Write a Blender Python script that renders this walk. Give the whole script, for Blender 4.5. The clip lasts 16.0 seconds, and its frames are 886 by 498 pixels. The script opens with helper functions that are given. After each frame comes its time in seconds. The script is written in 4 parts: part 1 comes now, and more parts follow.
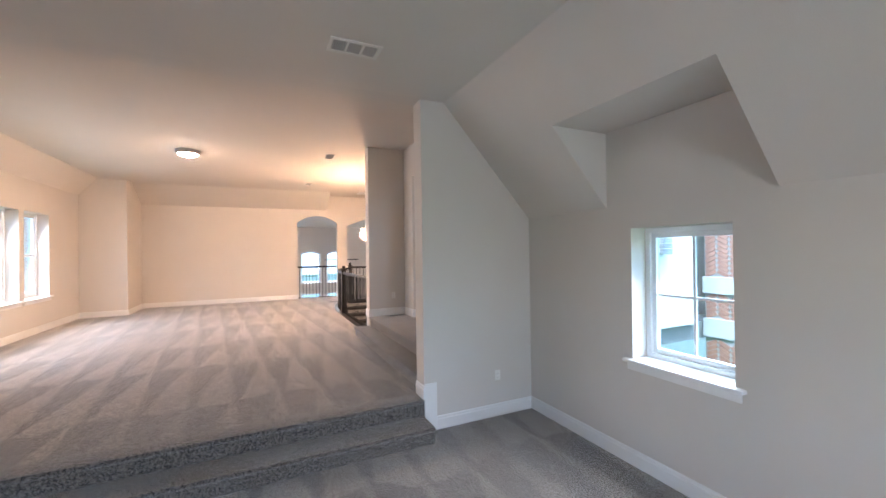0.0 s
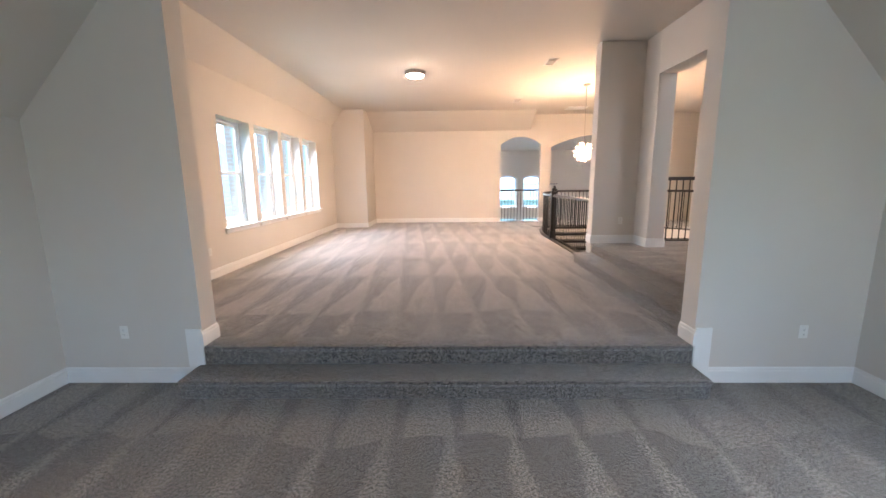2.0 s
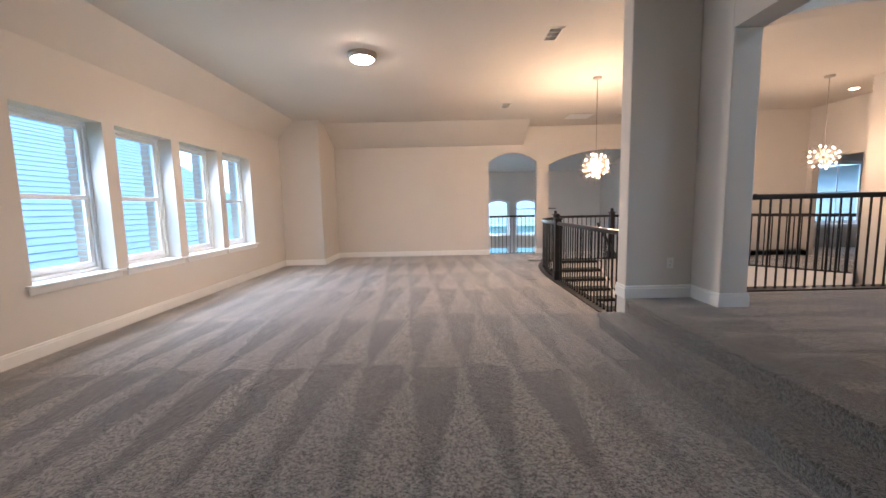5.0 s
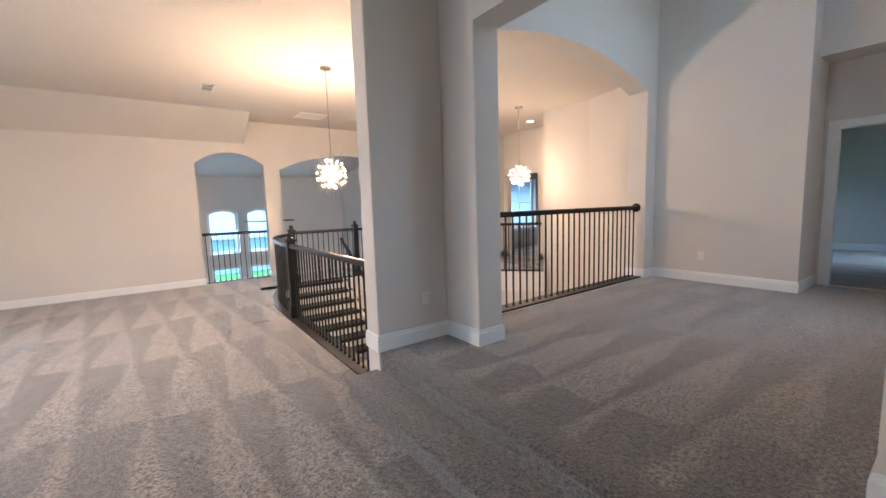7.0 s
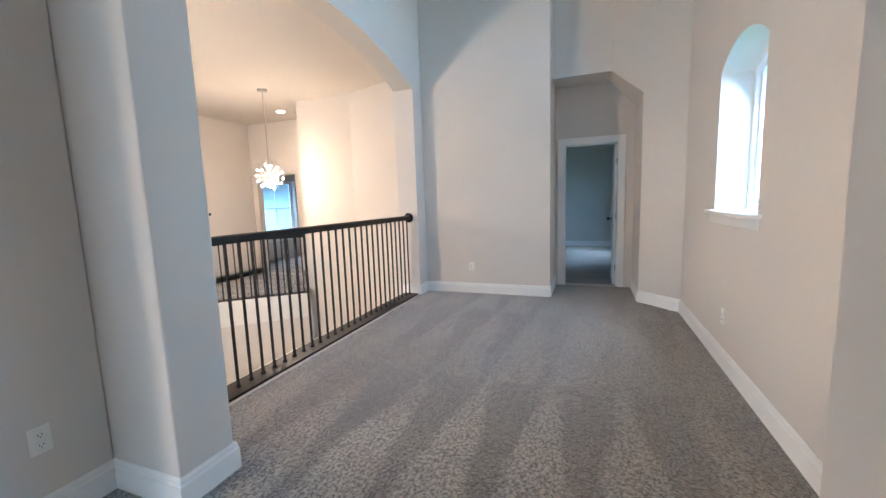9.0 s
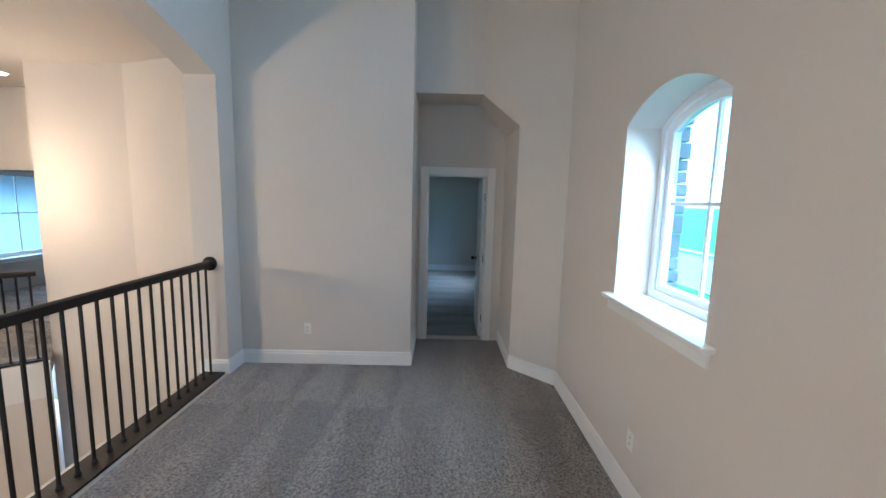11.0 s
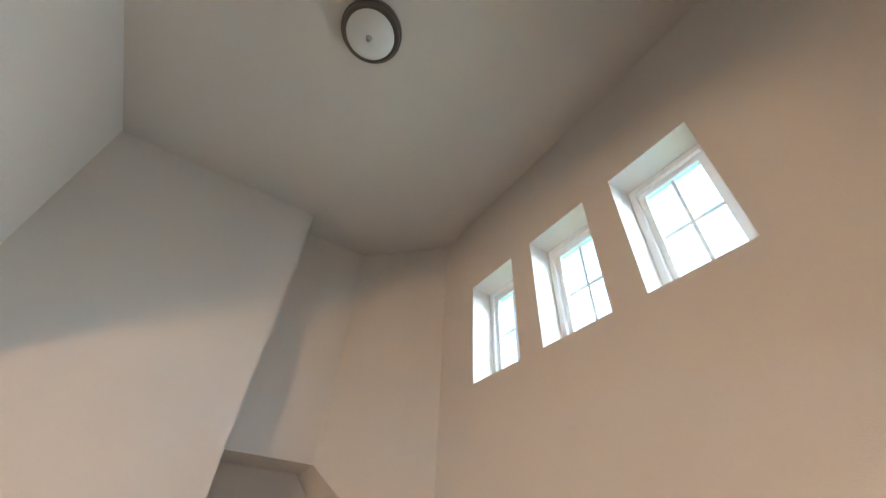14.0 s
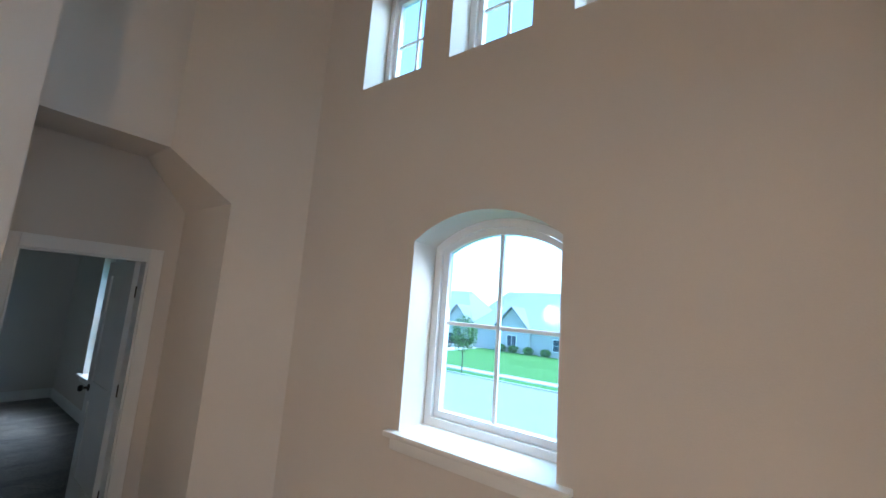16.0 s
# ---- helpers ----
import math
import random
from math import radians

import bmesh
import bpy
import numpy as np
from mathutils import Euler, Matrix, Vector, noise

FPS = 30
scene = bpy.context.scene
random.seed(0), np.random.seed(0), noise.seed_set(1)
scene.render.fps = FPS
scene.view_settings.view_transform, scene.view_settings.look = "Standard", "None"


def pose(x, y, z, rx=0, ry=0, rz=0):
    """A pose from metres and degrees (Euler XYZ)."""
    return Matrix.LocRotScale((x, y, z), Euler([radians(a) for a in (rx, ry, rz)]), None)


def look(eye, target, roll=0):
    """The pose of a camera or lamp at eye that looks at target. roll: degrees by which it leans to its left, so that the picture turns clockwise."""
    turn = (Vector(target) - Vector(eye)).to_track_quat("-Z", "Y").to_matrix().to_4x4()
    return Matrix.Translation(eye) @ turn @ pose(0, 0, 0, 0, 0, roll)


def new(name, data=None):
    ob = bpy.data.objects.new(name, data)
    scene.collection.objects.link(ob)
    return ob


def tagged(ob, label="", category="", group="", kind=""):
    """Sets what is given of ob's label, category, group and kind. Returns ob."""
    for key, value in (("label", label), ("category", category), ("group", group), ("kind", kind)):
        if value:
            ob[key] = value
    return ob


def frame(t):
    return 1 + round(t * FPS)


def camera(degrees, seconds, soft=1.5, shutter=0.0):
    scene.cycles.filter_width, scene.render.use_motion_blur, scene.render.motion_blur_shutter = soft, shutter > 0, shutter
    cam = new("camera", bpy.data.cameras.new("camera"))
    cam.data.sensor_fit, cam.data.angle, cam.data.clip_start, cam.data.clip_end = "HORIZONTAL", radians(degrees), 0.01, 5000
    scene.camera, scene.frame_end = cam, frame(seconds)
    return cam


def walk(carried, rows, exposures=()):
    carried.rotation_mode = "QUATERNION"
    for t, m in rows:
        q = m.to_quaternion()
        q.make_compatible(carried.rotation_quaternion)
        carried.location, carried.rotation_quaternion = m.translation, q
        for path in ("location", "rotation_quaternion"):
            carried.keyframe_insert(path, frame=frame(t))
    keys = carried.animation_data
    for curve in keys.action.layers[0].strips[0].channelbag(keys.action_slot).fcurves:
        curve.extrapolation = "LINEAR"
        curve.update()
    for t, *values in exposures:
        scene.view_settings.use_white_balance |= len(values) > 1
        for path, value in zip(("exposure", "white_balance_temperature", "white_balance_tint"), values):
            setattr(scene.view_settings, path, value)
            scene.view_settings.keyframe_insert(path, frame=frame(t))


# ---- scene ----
cam = camera(97.4, 16.0)
PATH = [
    (0, (0.106, -0.306, 1.893), (0.961, 1.503, 1.904), -0.8),
    (0.5, (0.023, -0.247, 1.844), (0.611, 1.66, 1.715), -0.3),
    (1, (-0.183, -0.113, 1.818), (0.173, 1.842, 1.593), -0.0),
    (1.5, (-0.385, 0.064, 1.79), (-0.227, 2.035, 1.495), -0.2),
    (2, (-0.418, 0.299, 1.752), (-0.458, 2.269, 1.407), -0.6),
    (2.5, (-0.352, 0.649, 1.749), (-0.557, 2.609, 1.405), -1.2),
    (3, (-0.377, 1.043, 1.721), (-0.63, 3.0, 1.397), -1.7),
    (5.5, (0.14, 3.131, 1.717), (0.367, 5.109, 1.529), -1.1),
    (6, (0.26, 3.492, 1.746), (0.823, 5.404, 1.584), -1.2),
    (6.5, (0.375, 3.741, 1.866), (1.253, 5.529, 1.685), -1.8),
    (7, (0.596, 4.054, 1.862), (1.759, 5.666, 1.644), -1.8),
    (7.5, (0.798, 4.211, 1.984), (2.194, 5.62, 1.73), -1.5),
    (8, (0.999, 4.481, 2.009), (2.608, 5.647, 1.78), -1.5),
    (8.5, (1.313, 4.717, 1.93), (3.079, 5.635, 1.729), -1.8),
    (11, (2.904, 5.019, 2.39), (4.888, 5.002, 2.139), 1.4),
    (11.5, (3.163, 5.231, 2.482), (5.147, 4.982, 2.538), 0.7),
    (12, (3.269, 5.35, 2.597), (5.174, 4.945, 3.054), 0.8),
    (12.5, (3.301, 5.365, 2.664), (5.085, 4.891, 3.433), 2.4),
    (13, (3.331, 5.479, 2.726), (4.93, 4.955, 3.806), 3.0),
    (13.5, (3.459, 5.533, 2.764), (4.893, 4.951, 4.031), 3.5),
    (14, (3.619, 5.578, 2.793), (4.92, 4.817, 4.107), 3.8),
    (14.5, (3.794, 5.665, 2.769), (4.952, 4.55, 3.959), 2.9),
    (15, (3.881, 5.672, 2.674), (4.972, 4.28, 3.609), 3.0),
    (15.5, (3.904, 5.622, 2.573), (5.007, 4.068, 3.181), 3.4),
    (16, (3.893, 5.576, 2.502), (5.063, 3.979, 2.787), 4.2),
]
walk(cam, [(t, look(e, g, r)) for t, e, g, r in PATH], [(0, 3.7, 6800, 23), (3, 3.8, 6600, 17), (5.5, 3.0, 5900, 14), (7, 3.45, 5800, 12), (8, 3.75, 5700, 10), (8.7, 3.85, 5400, 7), (11, 3.3, 5200, 4), (12, 3.4, 5300, 2), (13, 3.5, 5900, 8), (14, 3.7, 6600, 13), (15, 3.6, 6500, 13), (16, 2.8, 5900, 10)])

# ---- world, sun, exposure ----
world = bpy.data.worlds.new("sky")
scene.world = world
world.use_nodes = True
_nt = world.node_tree
_sky = _nt.nodes.new("ShaderNodeTexSky")
_sky.sky_type = "NISHITA"
_sky.sun_disc = False
_sky.sun_elevation = radians(66)
_sky.sun_rotation = radians(-105)
_sky.air_density, _sky.dust_density, _sky.ozone_density = 1.0, 1.2, 2.0
_nt.links.new(_sky.outputs[0], _nt.nodes["Background"].inputs[0])
_nt.nodes["Background"].inputs[1].default_value = 0.15
_sun = new("sun", bpy.data.lights.new("sun", "SUN"))
_sun.data.energy, _sun.data.angle, _sun.data.color = 1.3, radians(60), (1.0, 0.99, 0.97)
_sun.matrix_world = look((-8.9, -2.4, 20.7), (0, 0, 0))


def lamp(name, place, watts, colour, size):
    ob = new(name, bpy.data.lights.new(name, "POINT"))
    ob.data.energy, ob.data.color, ob.data.shadow_soft_size = watts, colour, size
    ob.location = place
    return ob


def sky_lamp(x, y, z, turn, wide, high, radiance, tilt=42, spread=105):
    """Daylight in a window's opening, shining into the room along +y before the turn."""
    ob = new("window_daylight", bpy.data.lights.new("window_daylight", "AREA"))
    ob.data.shape, ob.data.size, ob.data.size_y = "RECTANGLE", wide, high
    ob.data.energy = radiance * math.pi * wide * high
    ob.data.color, ob.data.spread = (0.80, 0.93, 1.0), radians(spread)
    ob.matrix_world = pose(x, y, z, 90 - tilt, 0, turn)
    return ob


# loft windows, dormer window, added south windows, arched and high windows, and the rooms beyond
for k in range(4):
    sky_lamp(-4.29, 6.905 + 1.163 * k, 1.92, -90, 0.80, 1.45, 0.65, 20, 170)
sky_lamp(3.36, 1.665, 1.50, 90, 0.66, 0.95, 1.1)
# daylight of two unseen south windows, added to brighten the lower room
for x, r in ((-1.9, 0.25), (1.1, 0.7)):
    sky_lamp(x, -3.02, 1.65, 0, 1.2, 1.5, r, 15, 150)
sky_lamp(4.92, 3.57, 2.36, 0, 0.70, 0.92, 0.9, 25, 160)
for k in range(3):
    sky_lamp(4.185 + 0.735 * k, 3.57, 4.385, 0, 0.40, 0.70, 1.1, 28, 150)
sky_lamp(10.46, 3.74, 2.03, 0, 0.75, 1.4, 0.5)
sky_lamp(11.2, 13.98, 1.87, 180, 1.2, 1.55, 0.3)
for k in range(3):
    sky_lamp(1.18 + 1.24 * k, 20.21, 1.18, 180, 0.8, 1.4, 2.5)
    sky_lamp(1.18 + 1.24 * k, 20.21, -1.25, 180, 0.8, 2.1, 2.5)


# ---- materials ----
def material(name, colour, rough=0.6, metal=0.0, colour2=None, scale=6.0, bump=0.0, bump_scale=80.0, detail=4.0, spread=0.25):
    m = bpy.data.materials.new(name)
    m.use_nodes = True
    nt = m.node_tree
    bs = nt.nodes["Principled BSDF"]
    bs.inputs["Roughness"].default_value, bs.inputs["Metallic"].default_value = rough, metal
    tc = nt.nodes.new("ShaderNodeTexCoord")
    n1 = nt.nodes.new("ShaderNodeTexNoise")
    n1.inputs["Scale"].default_value, n1.inputs["Detail"].default_value = scale, detail
    nt.links.new(tc.outputs["Object"], n1.inputs["Vector"])
    ramp = nt.nodes.new("ShaderNodeValToRGB")
    ramp.color_ramp.elements[0].position, ramp.color_ramp.elements[1].position = 0.5 - spread, 0.5 + spread
    c2 = colour2 or tuple(c * 0.93 for c in colour)
    ramp.color_ramp.elements[0].color, ramp.color_ramp.elements[1].color = (*c2, 1), (*colour, 1)
    nt.links.new(n1.outputs["Fac"], ramp.inputs[0])
    nt.links.new(ramp.outputs[0], bs.inputs["Base Color"])
    if bump:
        n2 = nt.nodes.new("ShaderNodeTexNoise")
        n2.inputs["Scale"].default_value, n2.inputs["Detail"].default_value = bump_scale, 3.0
        nt.links.new(tc.outputs["Object"], n2.inputs["Vector"])
        bp = nt.nodes.new("ShaderNodeBump")
        bp.inputs["Strength"].default_value, bp.inputs["Distance"].default_value = bump, 0.01
        nt.links.new(n2.outputs["Fac"], bp.inputs["Height"])
        nt.links.new(bp.outputs[0], bs.inputs["Normal"])
    return m


def emitter(name, colour, strength):
    m = bpy.data.materials.new(name)
    m.use_nodes = True
    bs = m.node_tree.nodes["Principled BSDF"]
    bs.inputs["Base Color"].default_value = (*colour, 1)
    bs.inputs["Emission Color"].default_value = (*colour, 1)
    bs.inputs["Emission Strength"].default_value = strength
    return m


def carpet_material(name, along_x=False, strokes=True):
    """Cut-pile carpet: tufts, and on the floors the lay of the pile in vacuum strokes. Without strokes it is darker all
    over, shade put into the colour.
    """
    m = bpy.data.materials.new(name)
    m.use_nodes = True
    nt = m.node_tree
    link, node = nt.links.new, nt.nodes.new
    bs = nt.nodes["Principled BSDF"]
    bs.inputs["Roughness"].default_value = 0.95
    bs.inputs["Specular IOR Level"].default_value = 0.1
    bs.inputs["Sheen Weight"].default_value = 0.7
    bs.inputs["Sheen Roughness"].default_value = 0.5
    tc = node("ShaderNodeTexCoord")

    def noise_at(scale, detail, rough=0.5):
        n = node("ShaderNodeTexNoise")
        n.inputs["Scale"].default_value, n.inputs["Detail"].default_value, n.inputs["Roughness"].default_value = scale, detail, rough
        link(tc.outputs["Object"], n.inputs["Vector"])
        return n

    def math_node(op, a, b=None, c=None):
        n = node("ShaderNodeMath")
        n.operation = op
        for i, v in enumerate((a, b, c)):
            if v is None:
                continue
            if isinstance(v, (int, float)):
                n.inputs[i].default_value = v
            else:
                link(v, n.inputs[i])
        return n.outputs[0]

    sep = node("ShaderNodeSeparateXYZ")
    link(tc.outputs["Object"], sep.inputs[0])
    wob = noise_at(0.9, 2.0).outputs["Fac"]
    wob2 = noise_at(2.6, 2.0).outputs["Fac"]
    # strokes: saw-tooth fans, each row of strokes about 1.6 m long
    row = math_node("ADD", math_node("MULTIPLY", sep.outputs["X" if along_x else "Y"], 0.62), math_node("MULTIPLY", wob, 0.6))
    along = math_node("FRACT", row)
    side = math_node("ADD", math_node("MULTIPLY", sep.outputs["Y" if along_x else "X"], 2.3), math_node("MULTIPLY", wob2, 0.25))
    side = math_node("ADD", side, math_node("MULTIPLY", math_node("FLOOR", row), 0.37))
    tri = math_node("PINGPONG", side, 0.5)
    stroke = math_node("MULTIPLY_ADD", math_node("SUBTRACT", math_node("MULTIPLY", tri, 2.0), math_node("MULTIPLY_ADD", along, 0.8, 0.1)), 5.0, 0.5)
    clamp = node("ShaderNodeClamp")
    link(stroke, clamp.inputs[0])
    tuft = noise_at(150.0, 2.0, 0.7)
    fleck = noise_at(60.0, 3.0, 0.75)
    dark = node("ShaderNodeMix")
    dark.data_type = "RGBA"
    # unstroked pile keeps near the dark tone, which paints shade onto the steps
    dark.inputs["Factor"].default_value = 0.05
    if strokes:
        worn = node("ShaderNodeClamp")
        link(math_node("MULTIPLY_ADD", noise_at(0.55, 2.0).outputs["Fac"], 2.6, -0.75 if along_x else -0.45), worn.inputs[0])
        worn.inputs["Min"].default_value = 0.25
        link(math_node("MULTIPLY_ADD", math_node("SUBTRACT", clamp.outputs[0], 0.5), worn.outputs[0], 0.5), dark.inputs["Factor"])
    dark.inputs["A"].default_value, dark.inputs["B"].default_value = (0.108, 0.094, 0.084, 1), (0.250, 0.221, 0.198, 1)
    speck = node("ShaderNodeValToRGB")
    speck.color_ramp.elements[0].position, speck.color_ramp.elements[1].position = 0.43, 0.57
    speck.color_ramp.elements[0].color, speck.color_ramp.elements[1].color = (0.12, 0.115, 0.11, 1), (1.85, 1.83, 1.80, 1)
    link(math_node("MULTIPLY_ADD", fleck.outputs["Fac"], 0.75, math_node("MULTIPLY", tuft.outputs["Fac"], 0.25)), speck.inputs[0])
    mul = node("ShaderNodeMix")
    mul.data_type, mul.blend_type = "RGBA", "MULTIPLY"
    mul.inputs["Factor"].default_value = 1.0
    link(dark.outputs["Result"], mul.inputs["A"])
    link(speck.outputs[0], mul.inputs["B"])
    link(mul.outputs["Result"], bs.inputs["Base Color"])
    bp = node("ShaderNodeBump")
    bp.inputs["Strength"].default_value, bp.inputs["Distance"].default_value = 0.9, 0.012
    link(math_node("ADD", fleck.outputs["Fac"], tuft.outputs["Fac"]), bp.inputs["Height"])
    link(bp.outputs[0], bs.inputs["Normal"])
    return m


PAINT = material("wall_paint", (0.64, 0.592, 0.542), 0.75, colour2=(0.615, 0.567, 0.517), scale=1.3, bump=0.12, bump_scale=140)
CEIL = material("ceiling_paint", (0.655, 0.605, 0.55), 0.85, colour2=(0.63, 0.58, 0.525), scale=1.1, bump=0.15, bump_scale=120)
TRIM = material("white_trim_paint", (0.80, 0.79, 0.77), 0.4, scale=3, bump=0.04, bump_scale=40)
VINYL = material("white_vinyl", (0.78, 0.79, 0.80), 0.35, scale=3)
CARPET = carpet_material("carpet_pile")
# darker copy of the floor carpet, with the steps' shade in its colour
CARPET_STEP_SHADED = carpet_material("carpet_pile_steps_shaded", False, False)
CARPET_HALL = carpet_material("carpet_pile_landing", True)
WOOD = material("dark_stained_wood", (0.014, 0.009, 0.007), 0.42, colour2=(0.008, 0.005, 0.004), scale=14, bump=0.1, bump_scale=60)
IRON = material("black_iron", (0.010, 0.009, 0.009), 0.5, 0.0, scale=20, bump=0.1)
NICKEL = material("brushed_nickel", (0.42, 0.38, 0.34), 0.3, 1.0, scale=30)
BRONZE = material("oil_rubbed_bronze", (0.05, 0.04, 0.035), 0.35, 0.9, scale=30)
for _m in (WOOD, IRON):
    _m.node_tree.nodes["Principled BSDF"].inputs["Specular IOR Level"].default_value = 0.3
NICKEL_DARK = material("dark_nickel", (0.17, 0.15, 0.135), 0.32, 1.0, scale=30)
PLATE = material("plate_plastic", (0.78, 0.76, 0.72), 0.35, scale=5)
SLOT = material("dark_slot", (0.03, 0.03, 0.03), 0.6, scale=5)
VENT = material("vent_enamel", (0.70, 0.67, 0.62), 0.45, scale=5)
RISER = material("white_riser_paint", (0.75, 0.72, 0.68), 0.5, scale=3)
BRICK = material("brick_red", (0.42, 0.20, 0.14), 0.85, colour2=(0.30, 0.13, 0.09), scale=7, bump=0.4, bump_scale=60)
BRICK_PALE = material("brick_pale", (0.40, 0.24, 0.18), 0.85, colour2=(0.29, 0.16, 0.12), scale=7, bump=0.4, bump_scale=60)
MORTAR = material("mortar", (0.36, 0.34, 0.32), 0.9, scale=20, bump=0.3)
ROOF = material("roof_shingle", (0.30, 0.30, 0.305), 0.9, colour2=(0.22, 0.225, 0.235), scale=5, bump=0.5, bump_scale=40)
GRASS = material("lawn_grass", (0.075, 0.19, 0.035), 0.9, colour2=(0.05, 0.14, 0.025), scale=3, bump=0.6, bump_scale=50)
ASPHALT = material("street_concrete", (0.27, 0.27, 0.265), 0.85, colour2=(0.22, 0.22, 0.215), scale=1.5, bump=0.2)
SIDING = material("pale_siding", (0.46, 0.45, 0.43), 0.8, scale=2)
DARKGLASS = material("dark_window_glass", (0.05, 0.07, 0.09), 0.08, scale=2)


def glass_material():
    m = bpy.data.materials.new("window_glass")
    m.use_nodes = True
    nt = m.node_tree
    nt.nodes.remove(nt.nodes["Principled BSDF"])
    out = nt.nodes["Material Output"]
    tr, gl, mx, lw, pw, ma = (nt.nodes.new(k) for k in ("ShaderNodeBsdfTransparent", "ShaderNodeBsdfGlossy", "ShaderNodeMixShader", "ShaderNodeLayerWeight", "ShaderNodeMath", "ShaderNodeMath"))
    tr.inputs[0].default_value = (0.70, 0.88, 0.95, 1)
    gl.inputs["Roughness"].default_value = 0.02
    lw.inputs[0].default_value = 0.5
    pw.operation, pw.inputs[1].default_value = "POWER", 5.0
    ma.operation, ma.inputs[1].default_value, ma.inputs[2].default_value = "MULTIPLY_ADD", 0.5, 0.025
    nt.links.new(lw.outputs["Facing"], pw.inputs[0])
    nt.links.new(pw.outputs[0], ma.inputs[0])
    nt.links.new(ma.outputs[0], mx.inputs[0])
    nt.links.new(tr.outputs[0], mx.inputs[1])
    nt.links.new(gl.outputs[0], mx.inputs[2])
    nt.links.new(mx.outputs[0], out.inputs[0])
    return m


GLASS = glass_material()


# ---- mesh helpers ----
def add_box(bm, lo, hi, bevel=0.0, m=None):
    c = [(a + b) / 2 for a, b in zip(lo, hi)]
    s = [abs(b - a) for a, b in zip(lo, hi)]
    r = bmesh.ops.create_cube(bm, size=1, matrix=(m or Matrix()) @ Matrix.Translation(c) @ Matrix.Diagonal((*s, 1)))
    if bevel:
        vs = set(r["verts"])
        es = [e for e in bm.edges if e.verts[0] in vs and e.verts[1] in vs]
        bmesh.ops.bevel(bm, geom=es, offset=bevel, segments=2, affect="EDGES", profile=0.5)
    return bm


def add_tube(bm, a, b, r1, r2=None, segs=12):
    a, b = Vector(a), Vector(b)
    d = b - a
    m = Matrix.Translation((a + b) / 2) @ d.to_track_quat("Z", "Y").to_matrix().to_4x4()
    bmesh.ops.create_cone(bm, cap_ends=True, segments=segs, radius1=r1, radius2=r1 if r2 is None else r2, depth=d.length, matrix=m)
    return bm


def add_turned(bm, place, profile, segs=16):
    """A turned solid: (radius, height) pairs from the bottom up."""
    rings = []
    for r, z in profile:
        rings.append([bm.verts.new((place[0] + r * math.cos(2 * math.pi * k / segs), place[1] + r * math.sin(2 * math.pi * k / segs), place[2] + z)) for k in range(segs)])
    for p, q in zip(rings, rings[1:]):
        for k in range(segs):
            bm.faces.new((p[k], p[(k + 1) % segs], q[(k + 1) % segs], q[k]))
    bm.faces.new(rings[0][::-1])
    bm.faces.new(rings[-1])
    return bm


def add_sweep(bm, path, section, closed=False):
    """A section of (side, up) pairs swept along level or sloping points."""
    pts = [Vector(p) for p in path]
    rings = []
    n = len(pts)
    for i, p in enumerate(pts):
        d0 = (p - pts[i - 1]) if (i or closed) else (pts[1] - p)
        d1 = (pts[(i + 1) % n] - p) if (i < n - 1 or closed) else d0
        d0, d1 = Vector((d0.x, d0.y, 0)).normalized(), Vector((d1.x, d1.y, 0)).normalized()
        s = Vector((d0.y + d1.y, -d0.x - d1.x, 0)).normalized()
        k = 1 / max(0.4, s.dot(Vector((d0.y, -d0.x, 0))))
        rings.append([bm.verts.new(p + s * (a * k) + Vector((0, 0, b))) for a, b in section])
    m = len(section)
    for i in range(n if closed else n - 1):
        p, q = rings[i], rings[(i + 1) % n]
        for k in range(m):
            bm.faces.new((p[k], q[k], q[(k + 1) % m], p[(k + 1) % m]))
    if not closed:
        bm.faces.new(rings[0])
        bm.faces.new(rings[-1][::-1])
    return bm


def finish(bm, name, mat, smooth=False):
    bmesh.ops.recalc_face_normals(bm, faces=bm.faces)
    me = bpy.data.meshes.new(name)
    bm.to_mesh(me)
    bm.free()
    me.materials.append(mat)
    if smooth:
        me.shade_smooth()
        me.set_sharp_from_angle(angle=radians(38))
    return me


def part(name, bm, mat, parent=None, label="", smooth=False):
    ob = new(name, finish(bm, name, mat, smooth))
    ob.parent = parent
    return tagged(ob, label)


def structure(name, bm, mat, label, category, smooth=False):
    return tagged(part(name, bm, mat, None, label, smooth), "", category, "", "structure")


def empty(name, label, category, group="", kind="", place=(0, 0, 0)):
    ob = new(name)
    ob.empty_display_size = 0.1
    ob.location = place
    return tagged(ob, label, category, group, kind)


def panel(outer, holes, origin, u, v, thick):
    """A slab from a flat outline with holes, extruded along u x v."""
    bm = bmesh.new()
    o, u, v = Vector(origin), Vector(u), Vector(v)
    n = u.cross(v).normalized()
    edges = []
    for loop in (outer, *holes):
        vs = [bm.verts.new(o + u * a + v * b) for a, b in loop]
        edges += [bm.edges.new((vs[i], vs[(i + 1) % len(vs)])) for i in range(len(vs))]
    bmesh.ops.triangle_fill(bm, use_beauty=True, use_dissolve=False, edges=edges)
    r = bmesh.ops.extrude_face_region(bm, geom=list(bm.faces))
    bmesh.ops.translate(bm, vec=n * thick, verts=[g for g in r["geom"] if isinstance(g, bmesh.types.BMVert)])
    return bm


def rect(a0, b0, a1, b1):
    return [(a0, b0), (a1, b0), (a1, b1), (a0, b1)]


